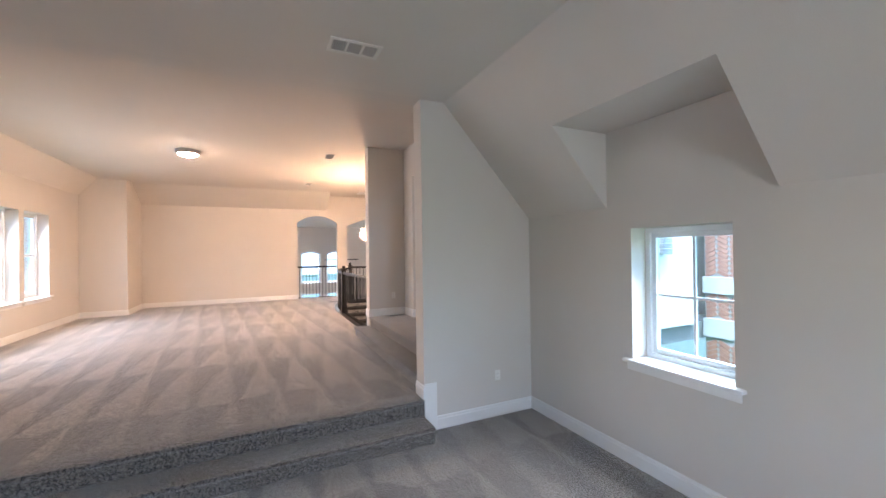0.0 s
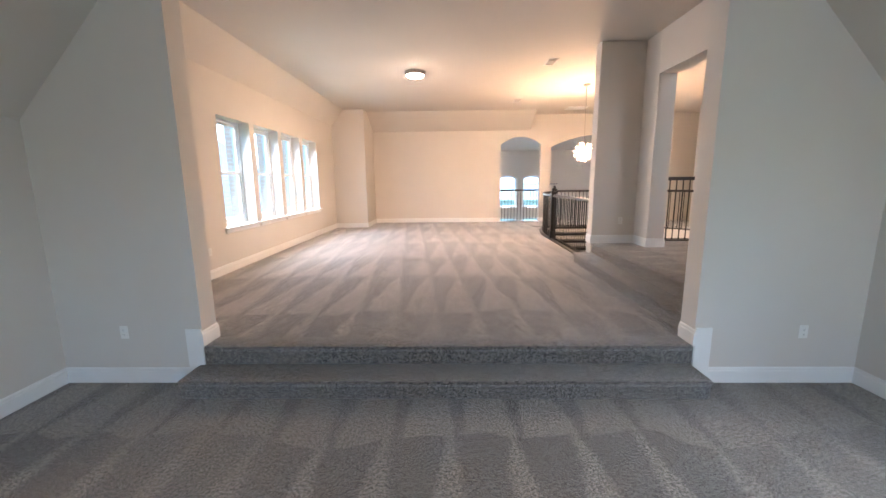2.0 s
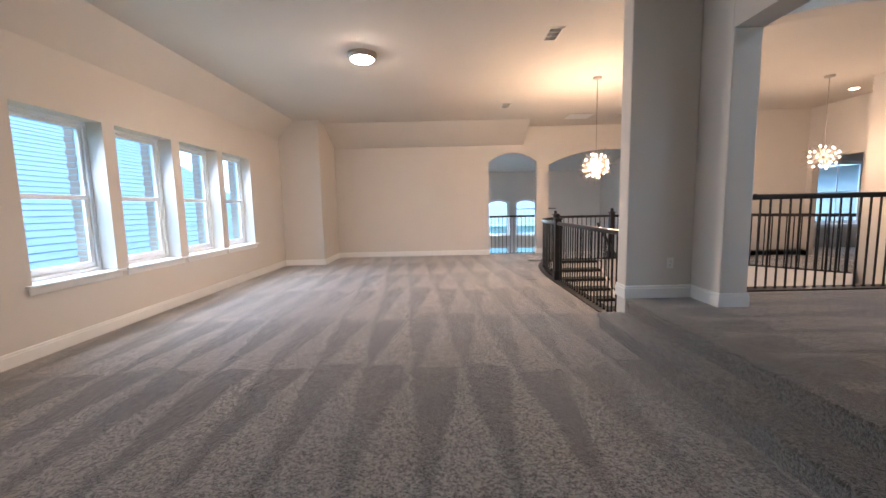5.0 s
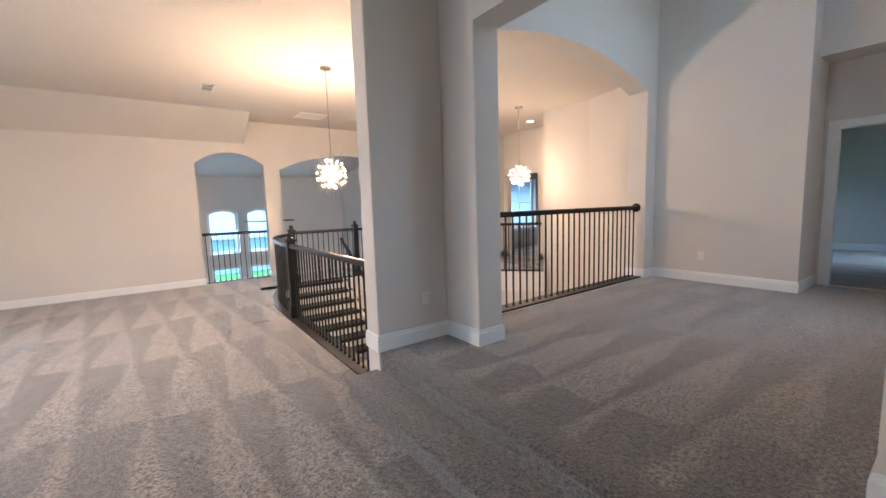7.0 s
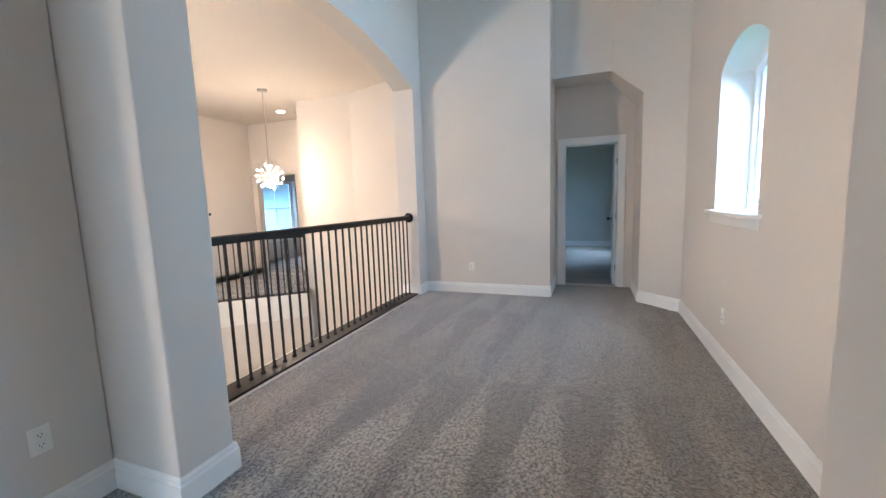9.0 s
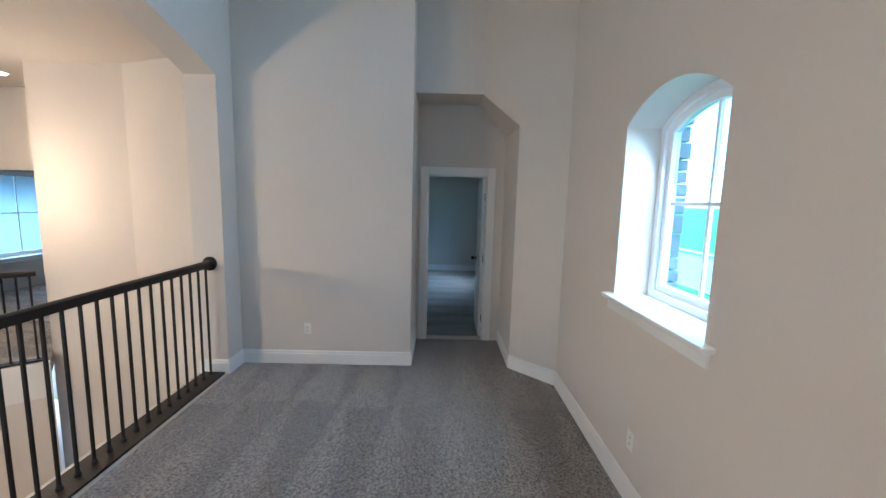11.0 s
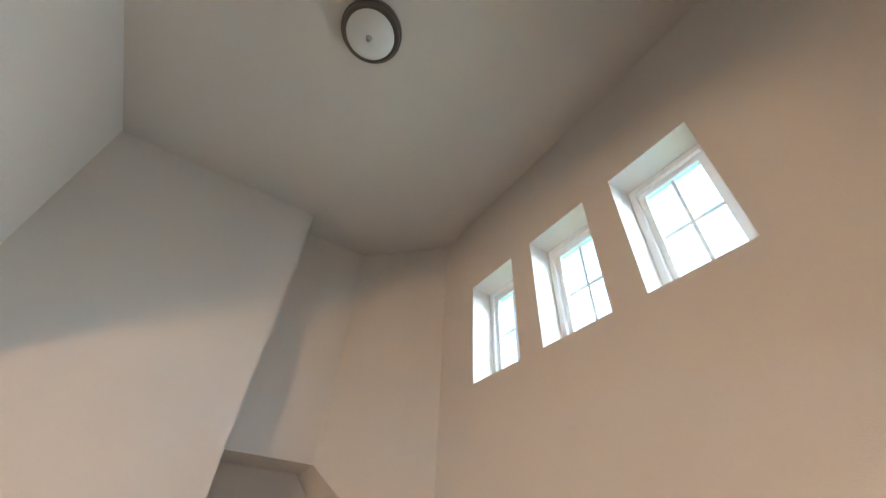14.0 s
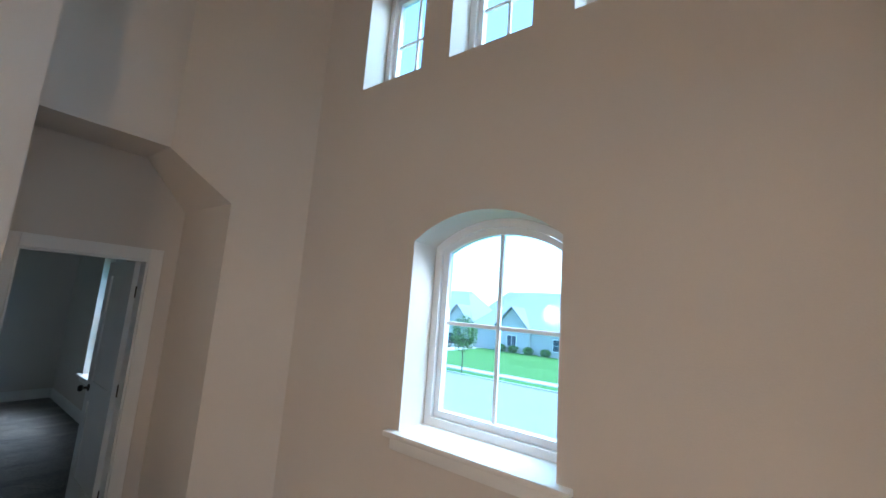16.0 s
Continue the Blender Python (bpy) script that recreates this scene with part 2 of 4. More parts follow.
def arched(a0, b0, a1, spring, apex, n=20):
    """Outline of an opening with a segmental arch."""
    w, h = (a1 - a0) / 2, apex - spring
    r = (w * w + h * h) / (2 * h)
    t = math.asin(min(1, w / r))
    c = (a0 + a1) / 2
    top = [(c + r * math.sin(t - 2 * t * i / n), apex - r + r * math.cos(t - 2 * t * i / n)) for i in range(n + 1)]
    return [(a0, b0), (a1, b0), *top]


X, Y, Z = (1, 0, 0), (0, 1, 0), (0, 0, 1)


def wall_y(name, y, thick, outer, holes, label, mat=None):
    """A wall in the plane y; thick grows towards -y (negative: towards +y). Outlines are (x, z)."""
    bm = panel(outer, holes, (0, y, 0), X, Z, thick)
    return structure(name, bm, mat or PAINT, label, "wall")


def wall_x(name, x, thick, outer, holes, label, mat=None):
    """A wall in the plane x; thick grows towards +x. Outlines are (y, z)."""
    bm = panel(outer, holes, (x, 0, 0), Y, Z, thick)
    return structure(name, bm, mat or PAINT, label, "wall")


def flat(name, z, thick, outer, holes, mat, label, category):
    bm = panel(outer, holes, (0, 0, z), X, Y, thick)
    return structure(name, bm, mat, label, category)


# ---- structure ----
LOW, MID, TOP = 0.0, 0.34, 0.68
C0, C1, C2 = 3.50, 3.88, 5.64
# lower room
flat("floor_lower", LOW - 0.1, 0.1, rect(-4.05, -3.1, 3.25, 3.75), [], CARPET, "grey-brown cut-pile carpet with vacuum strokes", "floor")
SL = 2.27
wall_y("wall_divider", 3.70, 0.21, [(-3.87, LOW), (-2.60, LOW), (-2.60, C1), (-3.87, C1)], [], "greige painted wall beside the wide opening")
wall_y("wall_divider_east", 3.70, 0.21, [(1.66, LOW), (3.05, LOW), (3.05, C1), (1.66, C1)], [], "greige painted wall with a white baseboard")
structure("header_beam", add_box(bmesh.new(), (-2.60, 3.49, C0), (1.66, 3.70, C1)), PAINT, "painted drop above the opening to the ceiling", "wall")
wall_x("wall_east_lower", 3.05, 0.29, [(-3.0, LOW), (3.49, LOW), (3.49, SL), (2.33, SL), (2.33, 2.97), (0.99, 2.97), (0.99, SL), (-3.0, SL)], [rect(1.26, 0.93, 2.07, 2.07)], "greige wall with a deep-set window")
wall_x("wall_west_lower", -4.05, 0.18, rect(-3.0, LOW, 3.49, SL), [], "greige painted knee wall")
# both window openings are added out of view to let in light
wall_y("wall_south_lower", -2.82, 0.18, rect(-3.87, LOW, 3.05, C0), [rect(-2.6, 0.8, -1.2, 2.5), rect(0.4, 0.8, 1.8, 2.5)], "greige wall behind the lower room")
# sloped ceilings of the lower room, with the dormer cut
_run = 1.12
_rise = C0 - SL
_len = math.hypot(_run, _rise)
_k = (2.97 - SL) / _rise * _len
bm = panel([(-3.0, 0), (0.99, 0), (0.99, _k), (2.33, _k), (2.33, 0), (3.49, 0), (3.49, _len), (-3.0, _len)], [], (3.05, 0, SL), Y, Vector((-_run, 0, _rise)).normalized(), 0.12)
structure("ceiling_slope_east", bm, CEIL, "sloped greige ceiling cut by a dormer", "ceiling")
bm = panel([(-3.0, 0), (3.49, 0), (3.49, _len), (-3.0, _len)], [], (-3.87, 0, SL), Y, Vector((_run, 0, _rise)).normalized(), -0.12)
structure("ceiling_slope_west", bm, CEIL, "sloped greige ceiling", "ceiling")
_dx = 3.05 - (2.97 - SL) / _rise * _run
structure("ceiling_dormer", add_box(bmesh.new(), (_dx + 0.004, 0.99 - 0.08, 2.972), (3.36, 2.33 + 0.08, 3.05)), CEIL, "flat dormer ceiling", "ceiling")
for nm, y0, s in (("wall_dormer_north", 2.326, -0.08), ("wall_dormer_south", 0.994, 0.08)):
    bm = panel([(3.06, SL + 0.004), (3.06, 2.97), (_dx + 0.012, 2.97)], [], (0, y0, 0), X, Z, s)
    structure(nm, bm, PAINT, "painted dormer cheek", "wall")
flat("ceiling_lower", C0, 0.1, rect(-2.77, -3.0, 1.95, 3.49), [], CEIL, "flat greige ceiling", "ceiling")
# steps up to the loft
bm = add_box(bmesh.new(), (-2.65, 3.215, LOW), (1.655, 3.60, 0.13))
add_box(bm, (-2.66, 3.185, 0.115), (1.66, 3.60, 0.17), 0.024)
structure("step_lower", bm, CARPET_STEP_SHADED, "carpeted step to the loft", "step", True)

# loft and bridge
CURVE = [(2.05, 9.6), (2.06, 10.2), (2.11, 10.8), (2.21, 11.35), (2.36, 11.80), (2.55, 12.12), (2.78, 12.33)]
RIM = [(2.05, 7.12), *CURVE, (4.6, 12.33), (5.3, 11.9), (6.0, 11.3), (6.7, 10.6), (7.47, 9.74)]
_out = [(-4.1, 3.60), (-2.60, 3.60), (-2.60, 3.50), (1.66, 3.50), (1.66, 3.7), (2.4, 3.7), (2.4, 7.12), *RIM, (7.72, 9.95), (9.0, 9.95), (9.0, 9.0), (12.5, 9.0), (12.5, 13.97), (-4.1, 13.97)]
flat("floor_loft", MID - 0.17, 0.17, _out, [], CARPET, "grey-brown cut-pile carpet with vacuum strokes", "floor")
W4 = [(6.41 + 1.163 * i, 7.40 + 1.163 * i) for i in range(4)]
wall_x("wall_west_loft", -4.26, 0.28, rect(3.7, MID, 13.77, C1), [rect(a, 1.05, b, 2.79) for a, b in W4], "cream painted wall with four windows")
ARCH2 = (2.96, 6.3)
wall_y("wall_north_loft", 13.97, 0.20, rect(-4.18, MID, 12.5, C1), [arched(1.28, MID + 0.004, 2.62, 2.92, 3.17), arched(ARCH2[0], MID + 0.004, ARCH2[1], 2.83, 3.22), rect(10.5, 1.0, 11.9, 2.75)], "cream painted wall with two arched openings")
structure("wall_corner_chase", add_box(bmesh.new(), (-3.98, 12.39, MID), (-3.0, 13.77, C1), 0.012), PAINT, "boxed-out wall corner painted cream", "wall")
bm = panel([(-3.0, 0), (2.25, 0), (2.25, 1), (-3.0, 1)], [], (0, 13.77, 3.38), X, (0, -0.92, 0.5), -0.05)
structure("ceiling_slope_north", bm, CEIL, "sloped strip between wall and ceiling", "ceiling")
bm = panel([(3.7, 0), (12.39, 0), (12.39, 1), (3.7, 1)], [], (-3.98, 0, 3.42), Y, (0.38, 0, 0.46), -0.05)
structure("ceiling_slope_loft", bm, CEIL, "sloped strip between wall and ceiling", "ceiling")
flat("ceiling_loft", C1, 0.12, [(-4.18, 3.49), (2.70, 3.49), (2.70, 7.06), (12.5, 7.06), (12.5, 13.97), (-4.18, 13.97)], [], CEIL, "flat ceiling over loft and stairwell", "ceiling")

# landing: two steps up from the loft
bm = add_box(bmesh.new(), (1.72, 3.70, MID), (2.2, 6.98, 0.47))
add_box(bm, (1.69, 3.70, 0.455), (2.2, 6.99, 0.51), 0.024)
structure("step_landing", bm, CARPET_STEP_SHADED, "carpeted step to the landing", "step", True)
flat("floor_landing", 0.40, TOP - 0.40, [(2.01, 3.70), (7.60, 3.70), (7.60, 5.40), (6.8, 5.4), (6.8, 7.05), (2.01, 7.05)], [], CARPET_HALL, "grey-brown cut-pile carpet with vacuum strokes", "floor")
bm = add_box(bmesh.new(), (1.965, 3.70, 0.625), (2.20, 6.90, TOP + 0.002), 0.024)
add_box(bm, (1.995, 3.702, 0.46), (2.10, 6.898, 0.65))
structure("step_nosing", bm, CARPET_STEP_SHADED, "rounded carpeted edge of the landing", "step", True)
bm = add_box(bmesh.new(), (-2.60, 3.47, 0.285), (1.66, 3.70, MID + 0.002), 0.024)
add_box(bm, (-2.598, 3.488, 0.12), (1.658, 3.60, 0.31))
structure("step_nosing_loft", bm, CARPET_STEP_SHADED, "rounded carpeted edge of the loft", "step", True)
bm = add_box(bmesh.new(), (1.968, 6.90, MID), (2.68, 7.12, C1), 0.012)
structure("wall_pier_west", bm, PAINT, "greige painted wall pier", "wall")
bm = add_box(bmesh.new(), (2.68, 6.46, TOP), (2.95, 7.30, C2), 0.012)
structure("wall_pier_nib", bm, PAINT, "greige painted wall pier", "wall")
bm = add_box(bmesh.new(), (2.68, 3.70, 3.28), (2.95, 6.46, C2), 0.0)
structure("wall_landing_west", bm, PAINT, "high wall above the landing opening", "wall")
bm = add_box(bmesh.new(), (2.68, 3.70, TOP), (2.95, 4.22, 3.28), 0.012)
structure("wall_landing_nib", bm, PAINT, "short wall return beside the steps", "wall")
wall_y("wall_landing_north", 7.30, 0.28, rect(2.95, MID - 3.2, 6.98, C2), [arched(2.96, TOP + 0.004, 6.49, 3.43, 3.75, 28)], "pale wall with a wide arched opening")
HW = [(3.925 + 0.735 * i, 4.445 + 0.735 * i) for i in range(3)]
wall_y("wall_landing_south", 3.90, 0.31, rect(2.95, TOP, 6.38, C2), [arched(4.468, 1.82, 5.325, 2.85, 3.002), *[rect(a, 3.95, b, 4.82) for a, b in HW]], "tall greige wall with an arched window and three high windows")
wall_x("wall_landing_east", 6.76, 0.22, rect(5.30, TOP, 7.05, C2), [], "tall greige painted wall")
# angled wall and the passage to the bedroom
_a = Vector((0.70, 0.70, 0)).normalized()
_al = 0.70 * math.sqrt(2)
bm = panel([(0, TOP), (0.53, TOP), (0.53, 3.11), (_al, 3.476), (_al, C2), (0, C2)], [], (6.38, 3.90, 0), _a, Z, 0.12)
structure("wall_angled", bm, PAINT, "angled greige wall beside the passage", "wall")
structure("wall_passage_header", add_box(bmesh.new(), (7.08, 4.60, 3.476), (7.60, 5.30, C2)), PAINT, "high wall above the passage", "wall")
structure("wall_passage_north", add_box(bmesh.new(), (6.98, 5.30, TOP), (7.54, 5.42, C2)), PAINT, "greige passage wall", "wall")
structure("wall_passage_south", add_box(bmesh.new(), (6.76, 4.10, TOP), (7.54, 4.275, 3.2)), PAINT, "greige passage wall", "wall")
bm = panel([(6.757, 0), (7.54, 0), (7.54, 1), (7.084, 1)], [], (0, 4.275, 3.11), X, (0, 0.327, 0.366), 0.06)
structure("ceiling_passage_slope", bm, CEIL, "sloped passage ceiling", "ceiling")
DY = (4.47, 5.173)
wall_x("wall_bedroom", 7.54, 0.12, rect(2.9, TOP, 7.4, 3.6), [rect(DY[0], TOP + 0.004, DY[1], 2.68)], "greige wall with a bedroom doorway")
flat("ceiling_landing", C2, 0.1, rect(2.68, 3.68, 7.20, 7.30), [], CEIL, "high flat ceiling above the landing", "ceiling")
# bedroom beyond the door
flat("floor_bedroom", TOP - 0.1, 0.1, rect(7.60, 3.75, 12.4, 7.4), [], CARPET, "grey-brown carpet", "floor")
wall_x("wall_bedroom_east", 12.3, 0.15, rect(3.75, TOP, 7.4, 3.5), [], "pale grey-green bedroom wall")
wall_y("wall_bedroom_south", 3.95, 0.2, rect(7.664, TOP, 12.3, 3.5), [rect(10.0, 1.24, 10.92, 2.82)], "bedroom wall with a window")
wall_y("wall_bedroom_north", 7.4, 0.2, rect(7.66, TOP, 12.3, 3.5), [], "bedroom wall")
flat("ceiling_bedroom", 3.45, 0.1, rect(7.60, 3.75, 12.4, 7.5), [], CEIL, "bedroom ceiling", "ceiling")

# stairwell and hall
DOWN = -3.0
flat("floor_foyer", DOWN - 0.1, 0.1, rect(1.8, 7.0, 12.5, 21), [], material("foyer_tile", (0.55, 0.48, 0.42), 0.3, scale=3), "pale foyer floor tiles", "floor")
bm = panel([(9.95 - 0.0, DOWN), (9.95, C1), (8.8, C1), (8.8, DOWN)], [], (7.72, 0, 0), Y, Z, 0.15)
structure("wall_foyer_east", bm, PAINT, "warm cream stairwell wall", "wall")
_d = Vector((7.12 - 7.72, 7.06 - 8.8, 0)).normalized()
bm = panel(rect(0, DOWN, 1.84, C1), [], (7.72, 8.8, 0), _d, Z, -0.15)
structure("wall_foyer_angled", bm, PAINT, "warm cream stairwell wall", "wall")
structure("wall_hall_south", add_box(bmesh.new(), (7.87, 9.80, MID), (9.0, 9.95, C1)), PAINT, "cream hall wall", "wall")
wall_x("wall_hall_east", 8.9, 0.15, rect(9.95, MID, 12.4, C1), [rect(11.12, MID + 0.004, 12.25, 2.68)], "cream hall wall with a doorway")
structure("wall_hall_return", add_box(bmesh.new(), (7.0, 12.4, MID), (8.9, 12.52, C1)), PAINT, "cream hall wall", "wall")
wall_x("wall_study_east", 12.5, 0.15, rect(9.0, MID, 13.97, C1), [], "pale study wall")
structure("wall_study_south", add_box(bmesh.new(), (9.0, 8.9, MID), (12.5, 9.02, C1)), PAINT, "pale wall", "wall")
# fascia round the well
bm = bmesh.new()
add_sweep(bm, [(x, y, 0) for x, y in RIM], [(-0.02, MID - 0.45), (0.03, MID - 0.45), (0.03, MID - 0.006), (-0.02, MID - 0.006)])
structure("stairwell_fascia", bm, RISER, "white painted fascia round the stairwell", "trim")
bm = bmesh.new()
add_sweep(bm, [(x + 0.02, y + 0.02, 0) for x, y in RIM[1:]], [(-0.02, DOWN), (0.02, DOWN), (0.02, MID - 0.44), (-0.02, MID - 0.44)])
structure("wall_well_curved", bm, PAINT, "cream curved wall below the bridge", "wall")
wall_x("wall_foyer_end", 12.5, 0.15, rect(7.0, DOWN, 14.0, MID), [], "cream foyer wall")
wall_y("wall_foyer_south", 7.25, 0.15, rect(6.98, DOWN, 12.5, MID), [], "cream foyer wall")
wall_x("wall_well_west", 1.80, 0.12, rect(7.0, DOWN, 13.9, MID - 0.18), [], "painted wall under the loft")
# great room beyond the arches
wall_y("wall_great_north", 20.2, 0.2, rect(-4.0, DOWN, 9.0, 3.25), [arched(0.69 + 1.24 * i, 0.40, 1.67 + 1.24 * i, 1.85, 2.0) for i in range(3)] + [rect(0.69 + 1.24 * i, -2.4, 1.67 + 1.24 * i, -0.1) for i in range(3)], "tall grey-green wall with two rows of windows")
wall_x("wall_great_east", 6.9, 0.15, rect(13.97, DOWN, 20.0, 4.4), [], "grey-green great room wall")
wall_x("wall_great_west", -4.0, 0.15, rect(13.97, DOWN, 20.0, 4.4), [], "grey-green great room wall")
bm = panel([(-4.0, 0), (6.9, 0), (6.9, 1), (-4.0, 1)], [], (0, 20.0, 3.25), X, (0, -6.03, 0.95), 0.08)
structure("ceiling_great", bm, CEIL, "sloped great room ceiling", "ceiling")
flat("floor_great", DOWN - 0.1, 0.1, rect(-4.0, 13.9, 9, 20.2), [], CARPET, "great room floor", "floor")
structure("wall_great_south", add_box(bmesh.new(), (-4.0, 13.80, DOWN), (7, 13.96, MID - 0.17)), PAINT, "great room wall under the loft", "wall")

# ground outside
G0 = -3.25
flat("ground", G0 - 0.1, 0.1, [(-900, -900), (900, -900), (900, 900), (-900, 900)], [], GRASS, "mown green lawn reaching to the horizon", "ground")

# ---- lamps ----
WARM = (1.0, 0.68, 0.42)
lamp("chandelier_bulbs", (2.70, 9.70, 2.38), 42, WARM, 0.20)
lamp("chandelier_bulbs_far", (6.88, 9.90, 2.46), 7, WARM, 0.20)
spot = new("recessed_bulb", bpy.data.lights.new("recessed_bulb", "SPOT"))
spot.data.energy, spot.data.color, spot.data.spot_size, spot.data.shadow_soft_size = 6, WARM, radians(150), 0.10
spot.data.spot_blend = 1.0
spot.matrix_world = look((8.2, 10.75, 3.85), (8.2, 10.75, 0))

# ---- baseboards ----
BOARD = [(0, 0), (0.016, 0), (0.016, 0.105), (0.011, 0.112), (0.011, 0.128), (0.004, 0.140), (0, 0.140)]


def baseboard(pts, z, side=1):
    bm = add_sweep(bmesh.new(), [(x, y, z) for x, y in pts], [(a * side, b) for a, b in BOARD])
    return structure("baseboard", bm, TRIM, "white painted baseboard with a moulded top", "baseboard")


baseboard([(-3.87, -2.8), (-3.87, 3.49), (-2.74, 3.49)], LOW)
baseboard([(1.80, 3.49), (3.05, 3.49), (3.05, -2.8)], LOW)
for x0, x1 in ((-2.74, -2.60), (1.66, 1.80)):
    structure("baseboard_block", add_box(bmesh.new(), (x0, 3.472, 0.0), (x1, 3.49, 0.50), 0.005), TRIM, "tall white board beside the steps", "baseboard")
baseboard([(-2.60, 3.47), (-2.60, 3.70), (-3.98, 3.70), (-3.98, 12.39), (-3.0, 12.39), (-3.0, 13.77), (1.28, 13.77), (1.28, 13.97)], MID)
baseboard([(1.66, 3.70), (1.66, 3.47)], MID)
baseboard([(2.62, 13.97), (2.62, 13.77), (2.96, 13.77), (2.96, 13.97)], MID)
baseboard([(1.968, 7.12), (1.968, 6.90), (2.68, 6.90), (2.68, 6.46), (2.95, 6.46), (2.95, 7.01)], TOP)
baseboard([(6.49, 7.29), (6.49, 7.02), (6.76, 7.02), (6.76, 5.30), (7.54, 5.30)], TOP)
baseboard([(7.54, 4.275), (6.755, 4.275), (6.38, 3.90), (2.95, 3.90), (2.95, 4.22), (2.68, 4.22), (2.68, 3.70), (2.0, 3.70)], TOP)
baseboard([(7.66, 7.2), (12.3, 7.2), (12.3, 3.95), (7.66, 3.95)], TOP)
baseboard([(7.72, 9.95), (8.9, 9.95), (8.9, 11.12)], MID)
baseboard([(8.9, 12.25), (8.9, 12.4), (7.0, 12.4)], MID)

# ---- windows ----
WIN = [0]


def add_frame(bm, outer, inner, thick, m):
    """A flat ring between two outlines, extruded, laid by m (plane x-z, depth along y)."""
    r = panel(outer, [inner], (0, 0, 0), X, Z, thick)
    me = bpy.data.meshes.new("ring")
    r.to_mesh(me)
    r.free()
    me.transform(m)
    bm.from_mesh(me)
    bpy.data.meshes.remove(me)


def window_unit(m, w, z0, z1, bars_v=(), bars_h=(), apex=None, hung=False, sill=True, deep=0.0, label="white vinyl window"):
    """m puts x along the wall, +y into the room, origin at the opening's left on the inner wall face."""
    WIN[0] += 1
    win = empty("window_%d" % WIN[0], label, "window", "", "structure")
    win.matrix_world = m

    def shape(o):
        return arched(o, z0 + o, w - o, z1 - o * 0.4, apex - o) if apex else rect(o, z0 + o, w - o, z1 - o)

    bm = bmesh.new()
    add_frame(bm, shape(0.002), shape(0.045), 0.07, Matrix.Translation((0, -0.12, 0)))
    part("window_frame", bm, VINYL, win)
    bm = bmesh.new()
    add_frame(bm, shape(0.047), shape(0.085), 0.045, Matrix.Translation((0, -0.145, 0)))
    part("sash", bm, VINYL, win)
    if hung:
        zm = (z0 + z1) / 2
        part("meeting_rail", add_box(bmesh.new(), (0.05, -0.175, zm - 0.022), (w - 0.05, -0.13, zm + 0.022), 0.004), VINYL, win)
        bm = bmesh.new()
        add_frame(bm, rect(0.085, z0 + 0.085, w - 0.085, zm - 0.022), rect(0.11, z0 + 0.12, w - 0.11, zm - 0.03), 0.03, Matrix.Translation((0, -0.138, 0)))
        part("lower_sash", bm, VINYL, win)
        for i, (a, b) in enumerate(((z0 + 0.09, zm), (zm, z1 - 0.085))):
            g = part("pane", add_box(bmesh.new(), (0.08, -0.168 - 0.004, a), (w - 0.08, -0.168, b)), GLASS, win, "clear glass pane")
            g.visible_shadow = False
    else:
        g = part("pane", panel(shape(0.08), [], (0, -0.168, 0), X, Z, 0.004), GLASS, win, "clear glass pane")
        g.visible_shadow = False
    top = apex or z1
    for v in bars_v:
        part("muntin", add_box(bmesh.new(), (v - 0.011, -0.182, z0 + 0.08), (v + 0.011, -0.162, top - 0.086), 0.003), VINYL, win)
    for h in bars_h:
        part("muntin", add_box(bmesh.new(), (0.08, -0.180, h - 0.011), (w - 0.08, -0.164, h + 0.011), 0.003), VINYL, win)
    for ob in win.children:
        ob.location.y = -deep
    if sill:
        part("window_sill", add_box(bmesh.new(), (-0.07, -0.13 - deep, z0 - 0.028), (w + 0.07, 0.055, z0 + 0.002), 0.008), TRIM, win, "white painted stool", True)
        part("apron", add_box(bmesh.new(), (-0.045, 0.001, z0 - 0.095), (w + 0.045, 0.020, z0 - 0.028), 0.006), TRIM, win, "white painted apron", True)
    return win


def facing(x, y, turn):
    return pose(x, y, 0, 0, 0, turn)


for a, b in W4:
    window_unit(facing(-3.98, b, -90), b - a, 1.05, 2.79, hung=True, deep=0.07, label="unseen double-hung window added for its light with a painted sill")
window_unit(facing(3.05, 1.26, 90), 0.81, 0.93, 2.07, bars_v=(0.405,), bars_h=(1.485,), deep=0.06, label="white four-light window with a painted sill")
window_unit(facing(4.468, 3.90, 0), 0.857, 1.82, 2.85, bars_v=(0.43,), bars_h=(2.40,), apex=3.002, deep=0.09, label="white arched window with four lights and a deep sill")
for a, b in HW:
    window_unit(facing(a, 3.90, 0), b - a, 3.95, 4.82, bars_v=(0.26,), bars_h=(4.385,), sill=False, deep=0.07, label="small white four-light window set high")
# unseen windows in the south wall, added as a source of daylight
for a in (-2.6, 0.4):
    window_unit(facing(a, -2.82, 0), 1.4, 0.8, 2.5, hung=True, label="unseen double-hung window added for its light")
window_unit(facing(10.0, 3.95, 0), 0.92, 1.24, 2.82, hung=True, label="white bedroom window")
window_unit(facing(11.9, 13.77, 180), 1.4, 1.0, 2.75, bars_v=(0.7,), bars_h=(1.9,), label="white study window")
for i in range(3):
    window_unit(facing(1.67 + 1.24 * i, 20.0, 180), 0.98, 0.40, 1.85, apex=2.0, sill=False, label="white arched great room window")
    window_unit(facing(1.67 + 1.24 * i, 20.0, 180), 0.98, -2.4, -0.1, bars_h=(-1.2,), sill=False, label="white great room window")

# ---- railings ----
GRIP = [(-0.030, 0.0), (0.030, 0.0), (0.034, 0.022), (0.026, 0.050), (0.010, 0.060), (-0.010, 0.060), (-0.026, 0.050), (-0.034, 0.022)]
